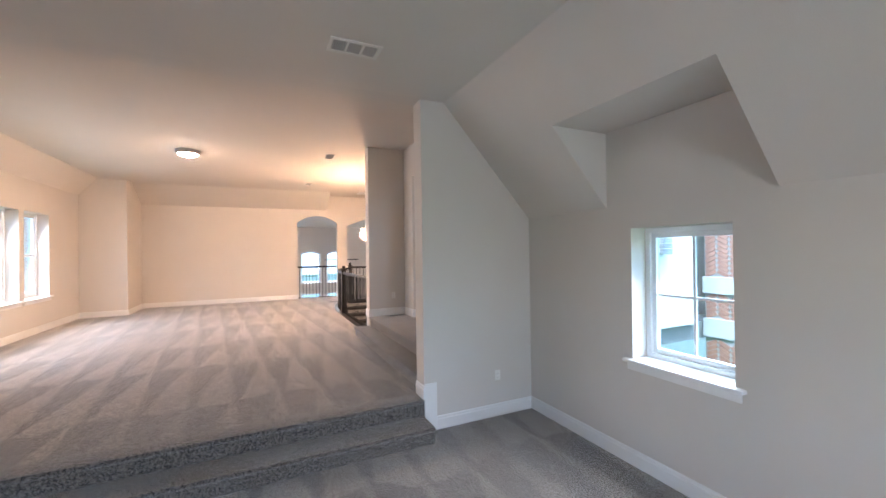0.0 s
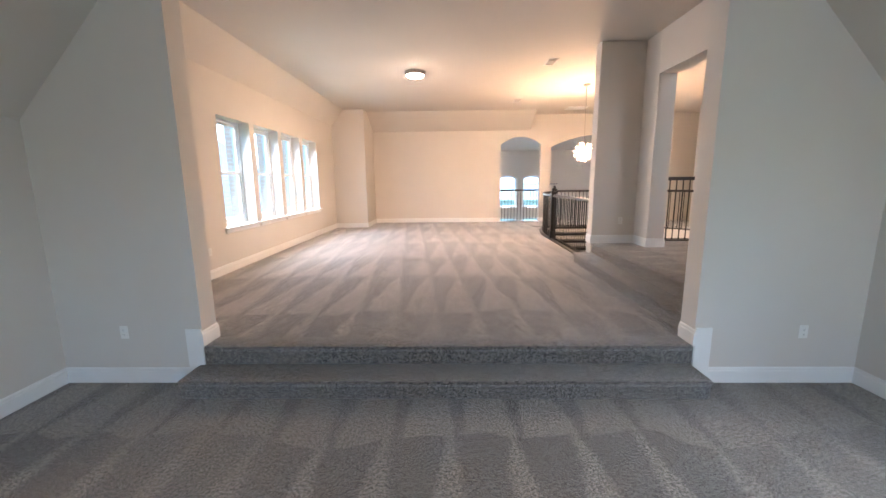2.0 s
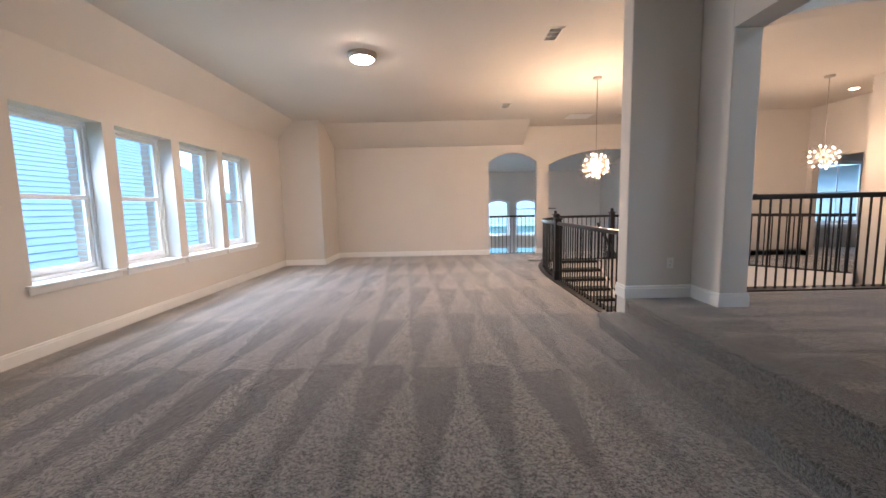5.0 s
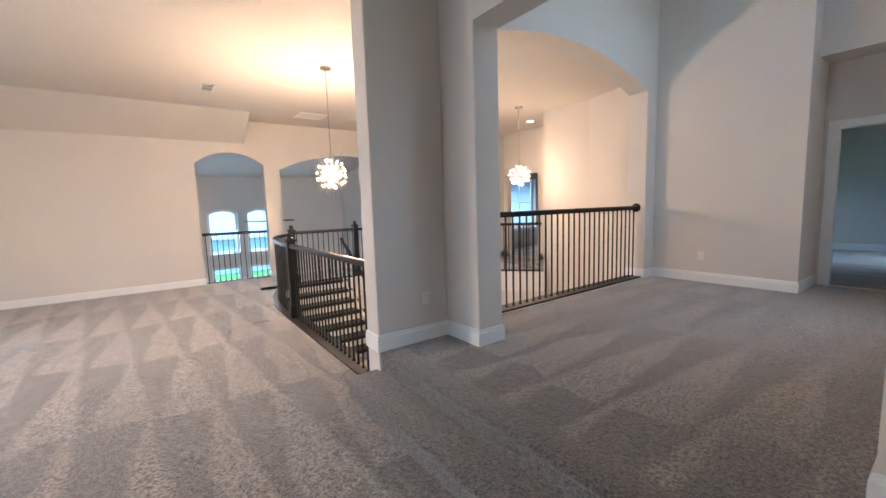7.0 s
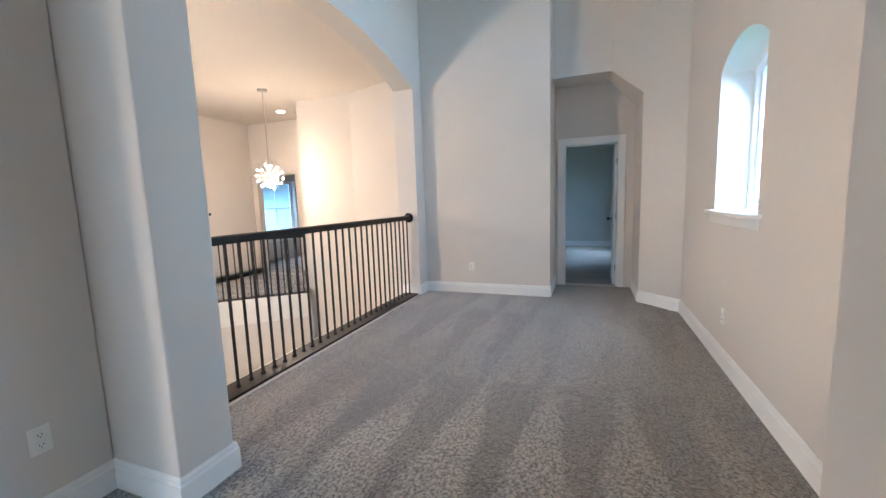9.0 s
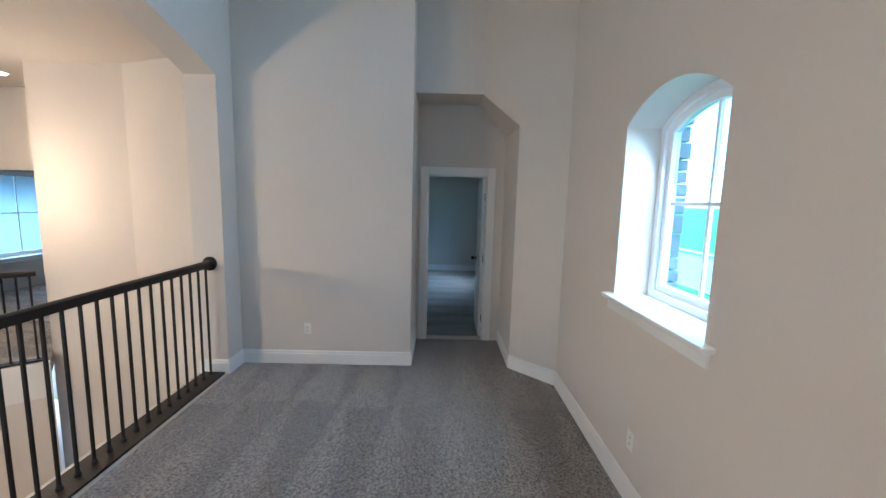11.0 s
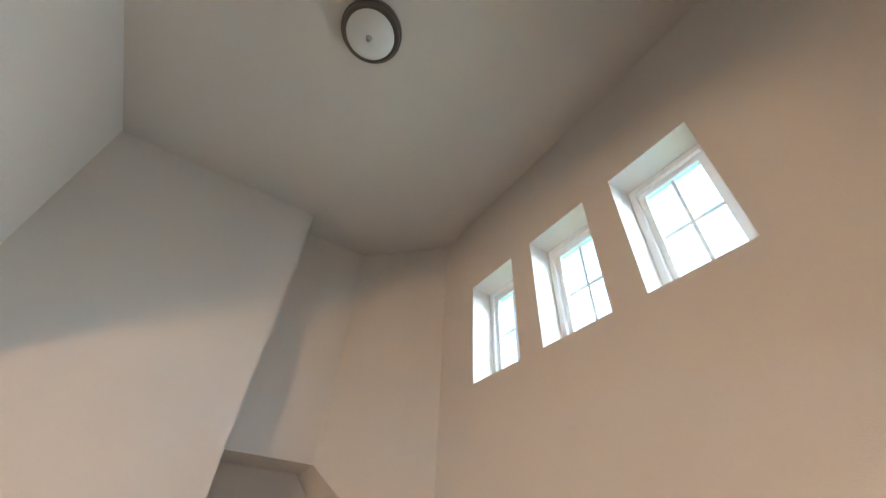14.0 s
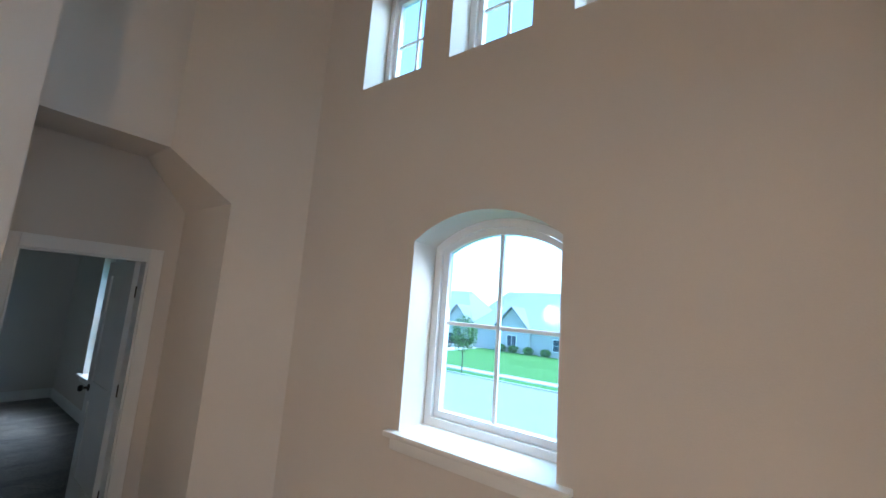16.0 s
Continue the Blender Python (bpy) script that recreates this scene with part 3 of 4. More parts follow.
BALUSTER = finish(add_box(bmesh.new(), (-0.0075, -0.0075, 0), (0.0075, 0.0075, 1.0)), "baluster", IRON)
_b = bmesh.new()
add_turned(_b, (0, 0, 0), [(0.019, 0), (0.019, 0.012), (0.012, 0.024), (0.009, 0.030)], 8)
SHOE = finish(_b, "baluster_shoe", IRON)


def run_points(path, step):
    """Points at even steps along a path of (x, y)."""
    pts = [Vector(p) for p in path]
    total = sum((b - a).length for a, b in zip(pts, pts[1:]))
    n = max(1, round(total / step))
    got, want, done = [], 0.5 * total / n, 0.0
    for a, b in zip(pts, pts[1:]):
        ln = (b - a).length
        while want <= done + ln + 1e-6 and len(got) < n:
            got.append(a.lerp(b, (want - done) / ln))
            want += total / n
        done += ln
    return got


def add_balusters(rail, path, z0, height, step=0.112):
    for p in run_points(path, step):
        ob = new("baluster", BALUSTER)
        ob.parent, ob.location, ob.scale = rail, (p.x, p.y, z0), (1, 1, height)
        sh = new("shoe", SHOE)
        sh.parent, sh.location, sh.scale = ob, (0, 0, 0), (1, 1, 1 / height)


def newel(rail, x, y, z0, height):
    bm = add_box(bmesh.new(), (x - 0.055, y - 0.055, z0), (x + 0.055, y + 0.055, z0 + height - 0.10), 0.006)
    add_box(bm, (x - 0.07, y - 0.07, z0 + height - 0.10), (x + 0.07, y + 0.07, z0 + height - 0.07), 0.006)
    post = part("newel_post", bm, WOOD, rail)
    bm = add_turned(bmesh.new(), (x, y, z0 + height - 0.07), [(0.045, 0), (0.050, 0.015), (0.030, 0.03), (0.042, 0.055), (0.036, 0.078), (0.012, 0.09)], 14)
    part("finial", bm, WOOD, post, "", True)
    part("newel_base", add_box(bmesh.new(), (x - 0.07, y - 0.07, z0), (x + 0.07, y + 0.07, z0 + 0.20), 0.006), WOOD, post)


def guard(path, z0, top, label, plate=0.10, newels=()):
    rail = empty("guard_rail", label, "railing", place=(0, 0, 0))
    part("handrail", add_sweep(bmesh.new(), [(x, y, top - 0.06) for x, y in path], GRIP), WOOD, rail, "dark stained wooden handrail", True)
    part("shoe_plate", add_sweep(bmesh.new(), [(x, y, z0) for x, y in path], [(-plate, 0.004), (plate, 0.004), (plate, 0.022), (-plate, 0.022)]), WOOD, rail, "dark stained wooden floor plate")
    add_balusters(rail, path, z0 + 0.02, top - 0.06 - z0 - 0.018)
    for x, y, h in newels:
        newel(rail, x, y, z0, h)
    return rail


RAIL_L = guard([(2.96, 7.15), (6.47, 7.15)], TOP, TOP + 1.10, "dark wood and black iron guard rail in the arched opening")
_r = bmesh.new()
add_turned(_r, (0, 0, 0), [(0.066, 0), (0.066, 0.012), (0.056, 0.022), (0.040, 0.028)], 20)
_o = part("rosette", _r, WOOD, RAIL_L, "round dark wooden wall rosette", True)
_o.matrix_local = pose(6.488, 7.15, TOP + 1.07, 0, -90, 0)
guard([(2.04, 7.125), *[(x - 0.01, y) for x, y in CURVE[:3]], *[(x - 0.01, y + 0.02) for x, y in CURVE[3:]]], MID, MID + 1.07, "curved dark wood and black iron guard rail round the stairwell", newels=((2.04, 9.70, 1.20), (2.76, 12.36, 1.21)))
guard([(2.80, 12.36), (4.6, 12.36), (5.32, 11.93), (6.03, 11.33), (6.73, 10.63), (7.47, 9.80)], MID, MID + 1.10, "dark wood and black iron guard rail along the bridge", 0.05, newels=((4.15, 12.36, 1.24),))
guard([(1.30, 13.87), (2.60, 13.87)], MID, MID + 1.10, "dark wood and black iron rail in the small arch", 0.05)

# ---- staircase ----
stairs = empty("staircase", "dark wooden treads with white risers curving down the stairwell", "staircase")
_line = [(2.95, 12.20 - 0.27 * k, -90) for k in range(11)]
_c, _R = (4.55, 9.35), 1.6
for k in range(1, 9):
    a = math.pi + math.radians(11.2) * k
    _line.append((_c[0] + _R * math.cos(a), _c[1] + _R * math.sin(a), math.degrees(a) + 90))
for k, (x, y, turn) in enumerate(_line):
    z = MID - 0.175 * k
    m = pose(x, y, z, 0, 0, turn + 90)
    part("tread", add_box(bmesh.new(), (-0.88, -0.035, -0.065), (0.88, 0.30, 0.0), 0.012, m), WOOD, stairs)
    part("riser", add_box(bmesh.new(), (-0.86, 0.0, -0.175), (0.86, 0.02, -0.066), 0.0, m), RISER, stairs)
_in = [Vector((x, y, MID - 0.175 * k + 0.86)) + (Matrix.Rotation(radians(turn), 3, "Z") @ Vector((0, 0.80, 0))) for k, (x, y, turn) in enumerate(_line)]
part("stair_handrail", add_sweep(bmesh.new(), _in, GRIP), WOOD, stairs, "dark sloping handrail", True)
for k, p in enumerate(_in):
    ob = new("stair_baluster", BALUSTER)
    ob.parent, ob.location, ob.scale = stairs, (p.x, p.y, p.z - 0.86), (1, 1, 0.87)
part("stringer", add_sweep(bmesh.new(), [q - Vector((0, 0, 0.86)) for q in _in], [(-0.03, -0.28), (0.02, -0.28), (0.02, 0.03), (-0.03, 0.03)]), RISER, stairs, "white painted skirt board")

# ---- light fittings ----
GLOW = emitter("warm_bulb", (1.0, 0.74, 0.52), 6.0)
DOME_ON = emitter("lit_glass_dome", (1.0, 0.76, 0.54), 50)
FROST = material("frosted_glass", (0.72, 0.71, 0.66), 0.35, scale=3)


ROD = material("champagne_rod", (0.36, 0.31, 0.26), 0.35, 0.8, scale=30)


def chandelier(x, y, zc, radius, seed):
    rnd = random.Random(seed)
    ch = empty("chandelier", "starburst chandelier with many lit warm bulbs on chrome rods", "chandelier", "starburst chandeliers", place=(x, y, zc))
    part("canopy", add_turned(bmesh.new(), (0, 0, C1 - zc - 0.045), [(0.03, 0), (0.075, 0.012), (0.080, 0.045)], 20), NICKEL, ch, "", True)
    part("stem", add_tube(bmesh.new(), (0, 0, 0.05), (0, 0, C1 - zc - 0.03), 0.006, segs=8), NICKEL, ch)
    bm = bmesh.new()
    bmesh.ops.create_uvsphere(bm, u_segments=16, v_segments=10, radius=0.035)
    part("hub", bm, NICKEL, ch, "", True)
    n = 96
    for k in range(n):
        zz = 1 - 2 * (k + 0.5) / n
        a = k * 2.39996 + rnd.uniform(-0.15, 0.15)
        s = math.sqrt(1 - zz * zz)
        d = Vector((s * math.cos(a), s * math.sin(a), zz))
        lit = k % 3 == 1
        ln = radius * (0.66 if lit else rnd.choice((0.86, 1.0, 1.1, 1.2))) * rnd.uniform(0.96, 1.04)
        arm = part("arm", add_tube(bmesh.new(), d * 0.03, d * ln, 0.0024 if lit else 0.0020, segs=5), ROD, ch)
        if lit:
            bm = bmesh.new()
            bmesh.ops.create_uvsphere(bm, u_segments=12, v_segments=8, radius=0.0095, matrix=Matrix.Translation(d * (ln + 0.012)))
            part("bulb", bm, GLOW, arm, "lit warm bulb", True)
        else:
            bm = bmesh.new()
            bmesh.ops.create_uvsphere(bm, u_segments=6, v_segments=4, radius=0.0028, matrix=Matrix.Translation(d * ln))
            part("bead", bm, FROST, arm, "small clear bead at the rod's tip")
    return ch


chandelier(2.70, 9.70, 2.38, 0.30, 3)
chandelier(6.88, 9.90, 2.46, 0.30, 5)


def flush_light(x, y, z, r, lit, label):
    fl = empty("ceiling_light", label, "ceiling light", place=(x, y, z))
    part("ring", add_turned(bmesh.new(), (0, 0, -0.075), [(r * 0.80, 0.0), (r * 0.88, 0.0), (r * 0.94, 0.012), (r * 0.95, 0.03), (r, 0.04), (r, 0.075)], 40), NICKEL if lit else NICKEL_DARK, fl, "brushed nickel ring", True)
    part("bowl", add_turned(bmesh.new(), (0, 0, -0.125), [(0.01, 0), (r * 0.30, 0.006), (r * 0.58, 0.022), (r * 0.78, 0.046), (r * 0.86, 0.075)], 36), DOME_ON if lit else FROST, fl, "lit white glass bowl" if lit else "unlit frosted glass bowl", True)
    part("finial", add_turned(bmesh.new(), (0, 0, -0.158), [(0.006, 0), (0.014, 0.006), (0.016, 0.016), (0.010, 0.026), (0.020, 0.034)], 14), NICKEL, fl, "", True)
    return fl


flush_light(-1.10, 8.46, C1, 0.205, True, "lit flush ceiling light with a glass bowl")
flush_light(4.82, 5.55, C2, 0.205, False, "unlit flush ceiling light with nickel ring")
rl = empty("recessed_light", "lit round recessed ceiling light", "ceiling light", place=(8.2, 10.75, C1))
part("trim_ring", add_turned(bmesh.new(), (0, 0, -0.008), [(0.075, 0), (0.095, 0.002), (0.098, 0.008)], 24), TRIM, rl, "", True)
part("lens", add_turned(bmesh.new(), (0, 0, -0.012), [(0.068, 0), (0.070, 0.004)], 24), GLOW, rl, "glowing lens", True)


# ---- vents, plates and hatch ----
def ceiling_vent(x, y, z, lx, ly, panels, along):
    v = empty("ceiling_vent", "off-white metal ceiling air vent with louvres over a dark sheet", "air vent", "ceiling vents", place=(x, y, z))
    hole = []
    n = panels
    for i in range(n):
        if along == "x":
            a0 = -lx / 2 + 0.025 + i * (lx - 0.05 + 0.012) / n
            hole.append(rect(a0, -ly / 2 + 0.03, a0 + (lx - 0.05) / n - 0.012, ly / 2 - 0.03))
        else:
            a0 = -ly / 2 + 0.025 + i * (ly - 0.05 + 0.012) / n
            hole.append(rect(-lx / 2 + 0.03, a0, lx / 2 - 0.03, a0 + (ly - 0.05) / n - 0.012))
    part("frame", panel(rect(-lx / 2, -ly / 2, lx / 2, ly / 2), hole, (0, 0, -0.012), X, Y, 0.008), VENT, v)
    # thin dark sheet under the ceiling paints the duct's shade behind the louvres
    part("backing", add_box(bmesh.new(), (-lx / 2 + 0.01, -ly / 2 + 0.01, -0.004), (lx / 2 - 0.01, ly / 2 - 0.01, -0.002)), SLOT, v, "dark sheet standing for the unlit duct")
    for hq in hole:
        (a0, b0), (a1, b1) = hq[0], hq[2]
        k = 7
        for j in range(k):
            if along == "x":
                c = a0 + (j + 0.5) * (a1 - a0) / k
                m = Matrix.Translation((c, (b0 + b1) / 2, -0.009)) @ Matrix.Rotation(0.6, 4, "Y")
                part("louvre", add_box(bmesh.new(), (-0.004, -(b1 - b0) / 2, -0.0008), (0.004, (b1 - b0) / 2, 0.0008), 0, m), VENT, v)
            else:
                c = b0 + (j + 0.5) * (b1 - b0) / k
                m = Matrix.Translation(((a0 + a1) / 2, c, -0.009)) @ Matrix.Rotation(0.6, 4, "X")
                part("louvre", add_box(bmesh.new(), (-(a1 - a0) / 2, -0.004, -0.0008), ((a1 - a0) / 2, 0.004, 0.0008), 0, m), VENT, v)
    return v


ceiling_vent(0.80, 2.735, C0, 0.40, 0.22, 3, "x")
ceiling_vent(1.44, 7.945, C1, 0.20, 0.40, 3, "y")
ceiling_vent(1.40, 11.47, C1, 0.20, 0.40, 2, "y")
ceiling_vent(4.45, 12.55, C1, 0.30, 0.30, 2, "y")
hatch = empty("attic_hatch", "white painted attic access panel in the ceiling", "hatch", place=(3.40, 12.66, C1))
part("panel", add_box(bmesh.new(), (-0.24, -0.20, -0.012), (0.24, 0.20, -0.003), 0.003), TRIM, hatch)
part("frame", panel(rect(-0.29, -0.25, 0.29, 0.25), [rect(-0.245, -0.205, 0.245, 0.205)], (0, 0, -0.016), X, Y, 0.014), TRIM, hatch)
BARE = material("tan_enamel", (0.24, 0.19, 0.15), 0.5, scale=9)
fv = empty("floor_vent", "small brown metal floor register", "air vent", place=(1.62, 9.87, MID))
part("grille", add_box(bmesh.new(), (-0.10, -0.025, 0.0), (0.10, 0.025, 0.006), 0.002), BARE, fv)


def outlet(x, y, z, turn, switch=False):
    """Faces -y before the turn."""
    o = empty("light_switch" if switch else "wall_outlet", "white light switch plate on the wall" if switch else "white duplex wall outlet with cover plate", "switch" if switch else "outlet", "" if switch else "wall outlets")
    o.matrix_world = pose(x, y, z, 0, 0, turn)
    part("cover_plate", add_box(bmesh.new(), (-0.036, -0.006, -0.058), (0.036, 0, 0.058), 0.003), PLATE, o, "", True)
    if switch:
        part("rocker", add_box(bmesh.new(), (-0.016, -0.010, -0.033), (0.016, -0.006, 0.033), 0.002), PLATE, o)
        return o
    for s in (-0.021, 0.021):
        r = part("receptacle", add_box(bmesh.new(), (-0.017, -0.009, s - 0.015), (0.017, -0.006, s + 0.015), 0.003), PLATE, o)
        for dx in (-0.006, 0.006):
            part("slot", add_box(bmesh.new(), (dx - 0.0012, -0.0096, s - 0.003), (dx + 0.0012, -0.0090, s + 0.006)), SLOT, r)
        part("ground_hole", add_box(bmesh.new(), (-0.002, -0.0096, s - 0.010), (0.002, -0.0090, s - 0.006)), SLOT, r)
    return o


outlet(2.44, 6.90, 1.06, 0)
outlet(6.76, 6.35, 1.05, 90 + 180)
outlet(2.57, 3.49, 0.46, 0)
outlet(-3.29, 3.49, 0.47, 0)
outlet(4.97, 3.90, 1.05, 180)
outlet(-3.98, 5.9, 0.75, 90)
th = empty("thermostat", "small dark wall thermostat with pale frame", "thermostat")
th.matrix_world = pose(7.66, 12.40, 1.84, 0, 0, 0)
part("case", add_box(bmesh.new(), (-0.06, -0.025, -0.05), (0.06, 0, 0.05), 0.006), PLATE, th)
part("screen", add_box(bmesh.new(), (-0.045, -0.028, -0.03), (0.045, -0.025, 0.035)), SLOT, th)

# ---- bedroom door ----
door = empty("door_1", "white two-panel door standing open into the bedroom", "door", "", "structure")
door.matrix_world = pose(7.655, DY[0] + 0.012, TOP, 0, 0, -1)
_w = DY[1] - DY[0] - 0.02
bm = panel(rect(0, 0.012, _w, 1.985), [rect(0.11, 0.22, _w - 0.11, 0.82), rect(0.11, 0.98, _w - 0.11, 1.86)], (0, 0, 0), X, Z, -0.035)
leaf = part("leaf", bm, TRIM, door, "white panelled door leaf")
for a, b in ((0.22, 0.82), (0.98, 1.86)):
    part("door_panel", add_box(bmesh.new(), (0.11, 0.011, a), (_w - 0.11, 0.024, b), 0.003), TRIM, leaf)
bm = bmesh.new()
for s in (1, -1):
    p = bmesh.new()
    add_turned(p, (0, 0, 0), [(0.030, 0), (0.030, 0.006), (0.011, 0.012), (0.011, 0.034), (0.026, 0.044), (0.028, 0.058), (0.018, 0.070)], 16)
    me = bpy.data.meshes.new("k")
    p.to_mesh(me)
    p.free()
    me.transform(Matrix.Translation((_w - 0.07, 0.035 if s > 0 else 0.0, 0.92)) @ Matrix.Rotation(-s * math.pi / 2, 4, "X"))
    bm.from_mesh(me)
    bpy.data.meshes.remove(me)
part("door_knob", bm, BRONZE, leaf, "dark bronze knob", True)
for z in (0.25, 1.0, 1.75):
    part("hinge", add_tube(bmesh.new(), (-0.006, 0.0, z - 0.045), (-0.006, 0.0, z + 0.045), 0.007, segs=8), BRONZE, leaf)


def casing(name, x, y0, y1, z0, z1, t):
    c = empty(name, "white painted door casing", "trim", "", "structure")
    for nm, lo, hi in (("side_casing", (x, y0 - 0.09, z0), (x + t, y0, z1 + 0.09)), ("side_casing", (x, y1, z0), (x + t, y1 + 0.09, z1 + 0.09)), ("head_casing", (x, y0, z1), (x + t, y1, z1 + 0.09))):
        part(nm, add_box(bmesh.new(), lo, hi, 0.004), TRIM, c)
    for nm, lo, hi in (("jamb", (7.537, y0 - 0.001, z0), (7.662, y0 + 0.012, z1)), ("jamb", (7.537, y1 - 0.012, z0), (7.662, y1 + 0.001, z1)), ("head_jamb", (7.537, y0 + 0.012, z1 - 0.012), (7.662, y1 - 0.012, z1 + 0.001))):
        part(nm, add_box(bmesh.new(), lo, hi), TRIM, c)


casing("door_casing", 7.522, DY[0], DY[1], TOP, 2.68, 0.018)

# ---- great room fan ----
fan = empty("ceiling_fan", "dark ceiling fan with long blades", "ceiling fan", place=(3.42, 17.0, 1.58))
part("rod", add_tube(bmesh.new(), (0, 0, 0.1), (0, 0, 2.10), 0.014, segs=8), BRONZE, fan)
part("motor", add_turned(bmesh.new(), (0, 0, -0.08), [(0.05, 0), (0.10, 0.03), (0.11, 0.10), (0.06, 0.18)], 18), BRONZE, fan, "", True)
for k in range(5):
    m = Matrix.Rotation(2 * math.pi * k / 5 + 0.35, 4, "Z") @ Matrix.Rotation(0.18, 4, "X")
    part("blade", add_box(bmesh.new(), (0.12, -0.065, -0.005), (0.78, 0.065, 0.005), 0.003, m), BRONZE, fan)

# ---- outside ----
def house(x, y, wx, wy, wall_h, roof_h, turn, wall_mat, label, wins=()):
    h = empty("house", label, "house", place=(x, y, G0))
    h.rotation_euler = (0, 0, radians(turn))
    part("wall", add_box(bmesh.new(), (-wx / 2, -wy / 2, 0), (wx / 2, wy / 2, wall_h)), wall_mat, h)
    bm = bmesh.new()
    o = 0.5
    a = [bm.verts.new((sx * (wx / 2 + o), sy * (wy / 2 + o), wall_h - 0.05)) for sx, sy in ((-1, -1), (1, -1), (1, 1), (-1, 1))]
    r = min(wx, wy) / 2 * 0.75
    b = [bm.verts.new((-(wx / 2 - r) if wx >= wy else 0, 0 if wx >= wy else -(wy / 2 - r), wall_h + roof_h)), bm.verts.new(((wx / 2 - r) if wx >= wy else 0, 0 if wx >= wy else (wy / 2 - r), wall_h + roof_h))]
    if wx >= wy:
        for f in ((a[0], a[1], b[1], b[0]), (a[1], a[2], b[1]), (a[2], a[3], b[0], b[1]), (a[3], a[0], b[0])):
            bm.faces.new(f)
    else:
        for f in ((a[0], a[1], b[0]), (a[1], a[2], b[1], b[0]), (a[2], a[3], b[1]), (a[3], a[0], b[0], b[1])):
            bm.faces.new(f)
    bm.faces.new(a[::-1])
    part("roof", bm, ROOF, h, "grey shingle hip roof")
    part("fascia", add_frame_box(wx + 2 * o, wy + 2 * o, wall_h - 0.05, 0.18), TRIM, h)
    for wxp, wyp, wz, ww, wh, face in wins:
        m = {"s": pose(wxp, -wy / 2, wz, 0, 0, 0), "n": pose(wxp, wy / 2, wz, 0, 0, 180), "e": pose(wx / 2, wyp, wz, 0, 0, 90), "w": pose(-wx / 2, wyp, wz, 0, 0, -90)}[face]
        w = part("window", add_box(bmesh.new(), (-ww / 2 - 0.08, -0.05, -0.08), (ww / 2 + 0.08, 0.0, wh + 0.08), 0, m), TRIM, h)
        for k in (0, 1):
            part("pane", add_box(bmesh.new(), (-ww / 2, -0.07, k * wh / 2 + 0.03), (ww / 2, -0.05, (k + 1) * wh / 2 - 0.03), 0, m), DARKGLASS, w)
    return h


def front_gable(h, x, y, half, eave, apex, back, wall_mat):
    """A street-facing gable at the local place (x, y), its roof running back."""
    tri = [(x - half, 0), (x + half, 0), (x + half, eave), (x, apex), (x - half, eave)]
    part("gable_wall", panel(tri, [], (0, y, 0), X, Z, back), wall_mat, h)
    for s in (-1, 1):
        d = Vector((s * half, 0, eave - apex))
        d *= 1.12
        part("gable_roof", panel([(0, -0.3), (1, -0.3), (1, back), (0, back)], [], (x, y + 0.3, apex + 0.03), d, (0, -1, 0), -0.12 * s), ROOF, h)
    w = part("window", add_box(bmesh.new(), (x - 0.75, y, 0.75), (x + 0.75, y + 0.06, 2.35)), TRIM, h)
    for k in (0, 1):
        part("pane", add_box(bmesh.new(), (x - 0.66 + 0.69 * k, y + 0.06, 0.83), (x - 0.03 + 0.69 * k, y + 0.08, 2.27)), DARKGLASS, w)


def add_frame_box(wx, wy, z, t):
    return panel(rect(-wx / 2, -wy / 2, wx / 2, wy / 2), [rect(-wx / 2 + 0.05, -wy / 2 + 0.05, wx / 2 - 0.05, wy / 2 - 0.05)], (0, 0, z - t), X, Y, t)


def add_courses(h, x0, z0, x1, z1, y0, y1, step=0.30):
    """Overlapping shingle courses laid up one roof slope."""
    bm = bmesh.new()
    n = int(math.hypot(x1 - x0, z1 - z0) / step)
    for k in range(n):
        a, b = k / n, (k + 1.15) / n
        ins = 0.75 * abs(x1 - x0) * a
        p = [(x0 + (x1 - x0) * a, z0 + (z1 - z0) * a + 0.05), (x0 + (x1 - x0) * b, z0 + (z1 - z0) * b + 0.02)]
        vs = [bm.verts.new((px, yy, pz)) for px, pz in p for yy in (y0 + ins, y1 - ins)]
        bm.faces.new((vs[0], vs[1], vs[3], vs[2]))
        lo = [bm.verts.new((p[0][0], yy, p[0][1] - 0.04)) for yy in (y0 + ins, y1 - ins)]
        bm.faces.new((lo[0], lo[1], vs[1], vs[0]))
    tagged(part("shingle_courses", bm, ROOF, h, "grey shingle courses"), kind="stuff")


# street in front, with kerbs, walk and drive
flat("road", G0 - 0.02, 0.05, rect(-200, -23.4, 200, -12.2), [], ASPHALT, "pale concrete street", "road")
for y in (-12.2, -23.55):
    structure("kerb", add_box(bmesh.new(), (-200, y, G0), (200, y + 0.15, G0 + 0.15), 0.02), SIDING, "pale concrete kerb", "kerb")
structure("patio", add_box(bmesh.new(), (-8, 20.3, G0 - 0.02), (14, 33, G0 + 0.05)), SIDING, "pale concrete patio behind the house", "patio")
structure("pavement", add_box(bmesh.new(), (-200, -27.0, G0 - 0.02), (200, -25.6, G0 + 0.06)), SIDING, "pale concrete pavement", "pavement")
structure("driveway", add_box(bmesh.new(), (33, -48, G0 - 0.02), (40, -23.5, G0 + 0.05)), SIDING, "pale concrete driveway", "driveway")
near_house = house(26, -52, 17, 13, 3.3, 5.4, 0, SIDING, "pale house across the street with a grey hip roof", [(-4.5, 0, 0.8, 1.6, 1.5, "n"), (3.0, 0, 0.8, 1.2, 1.5, "n")])
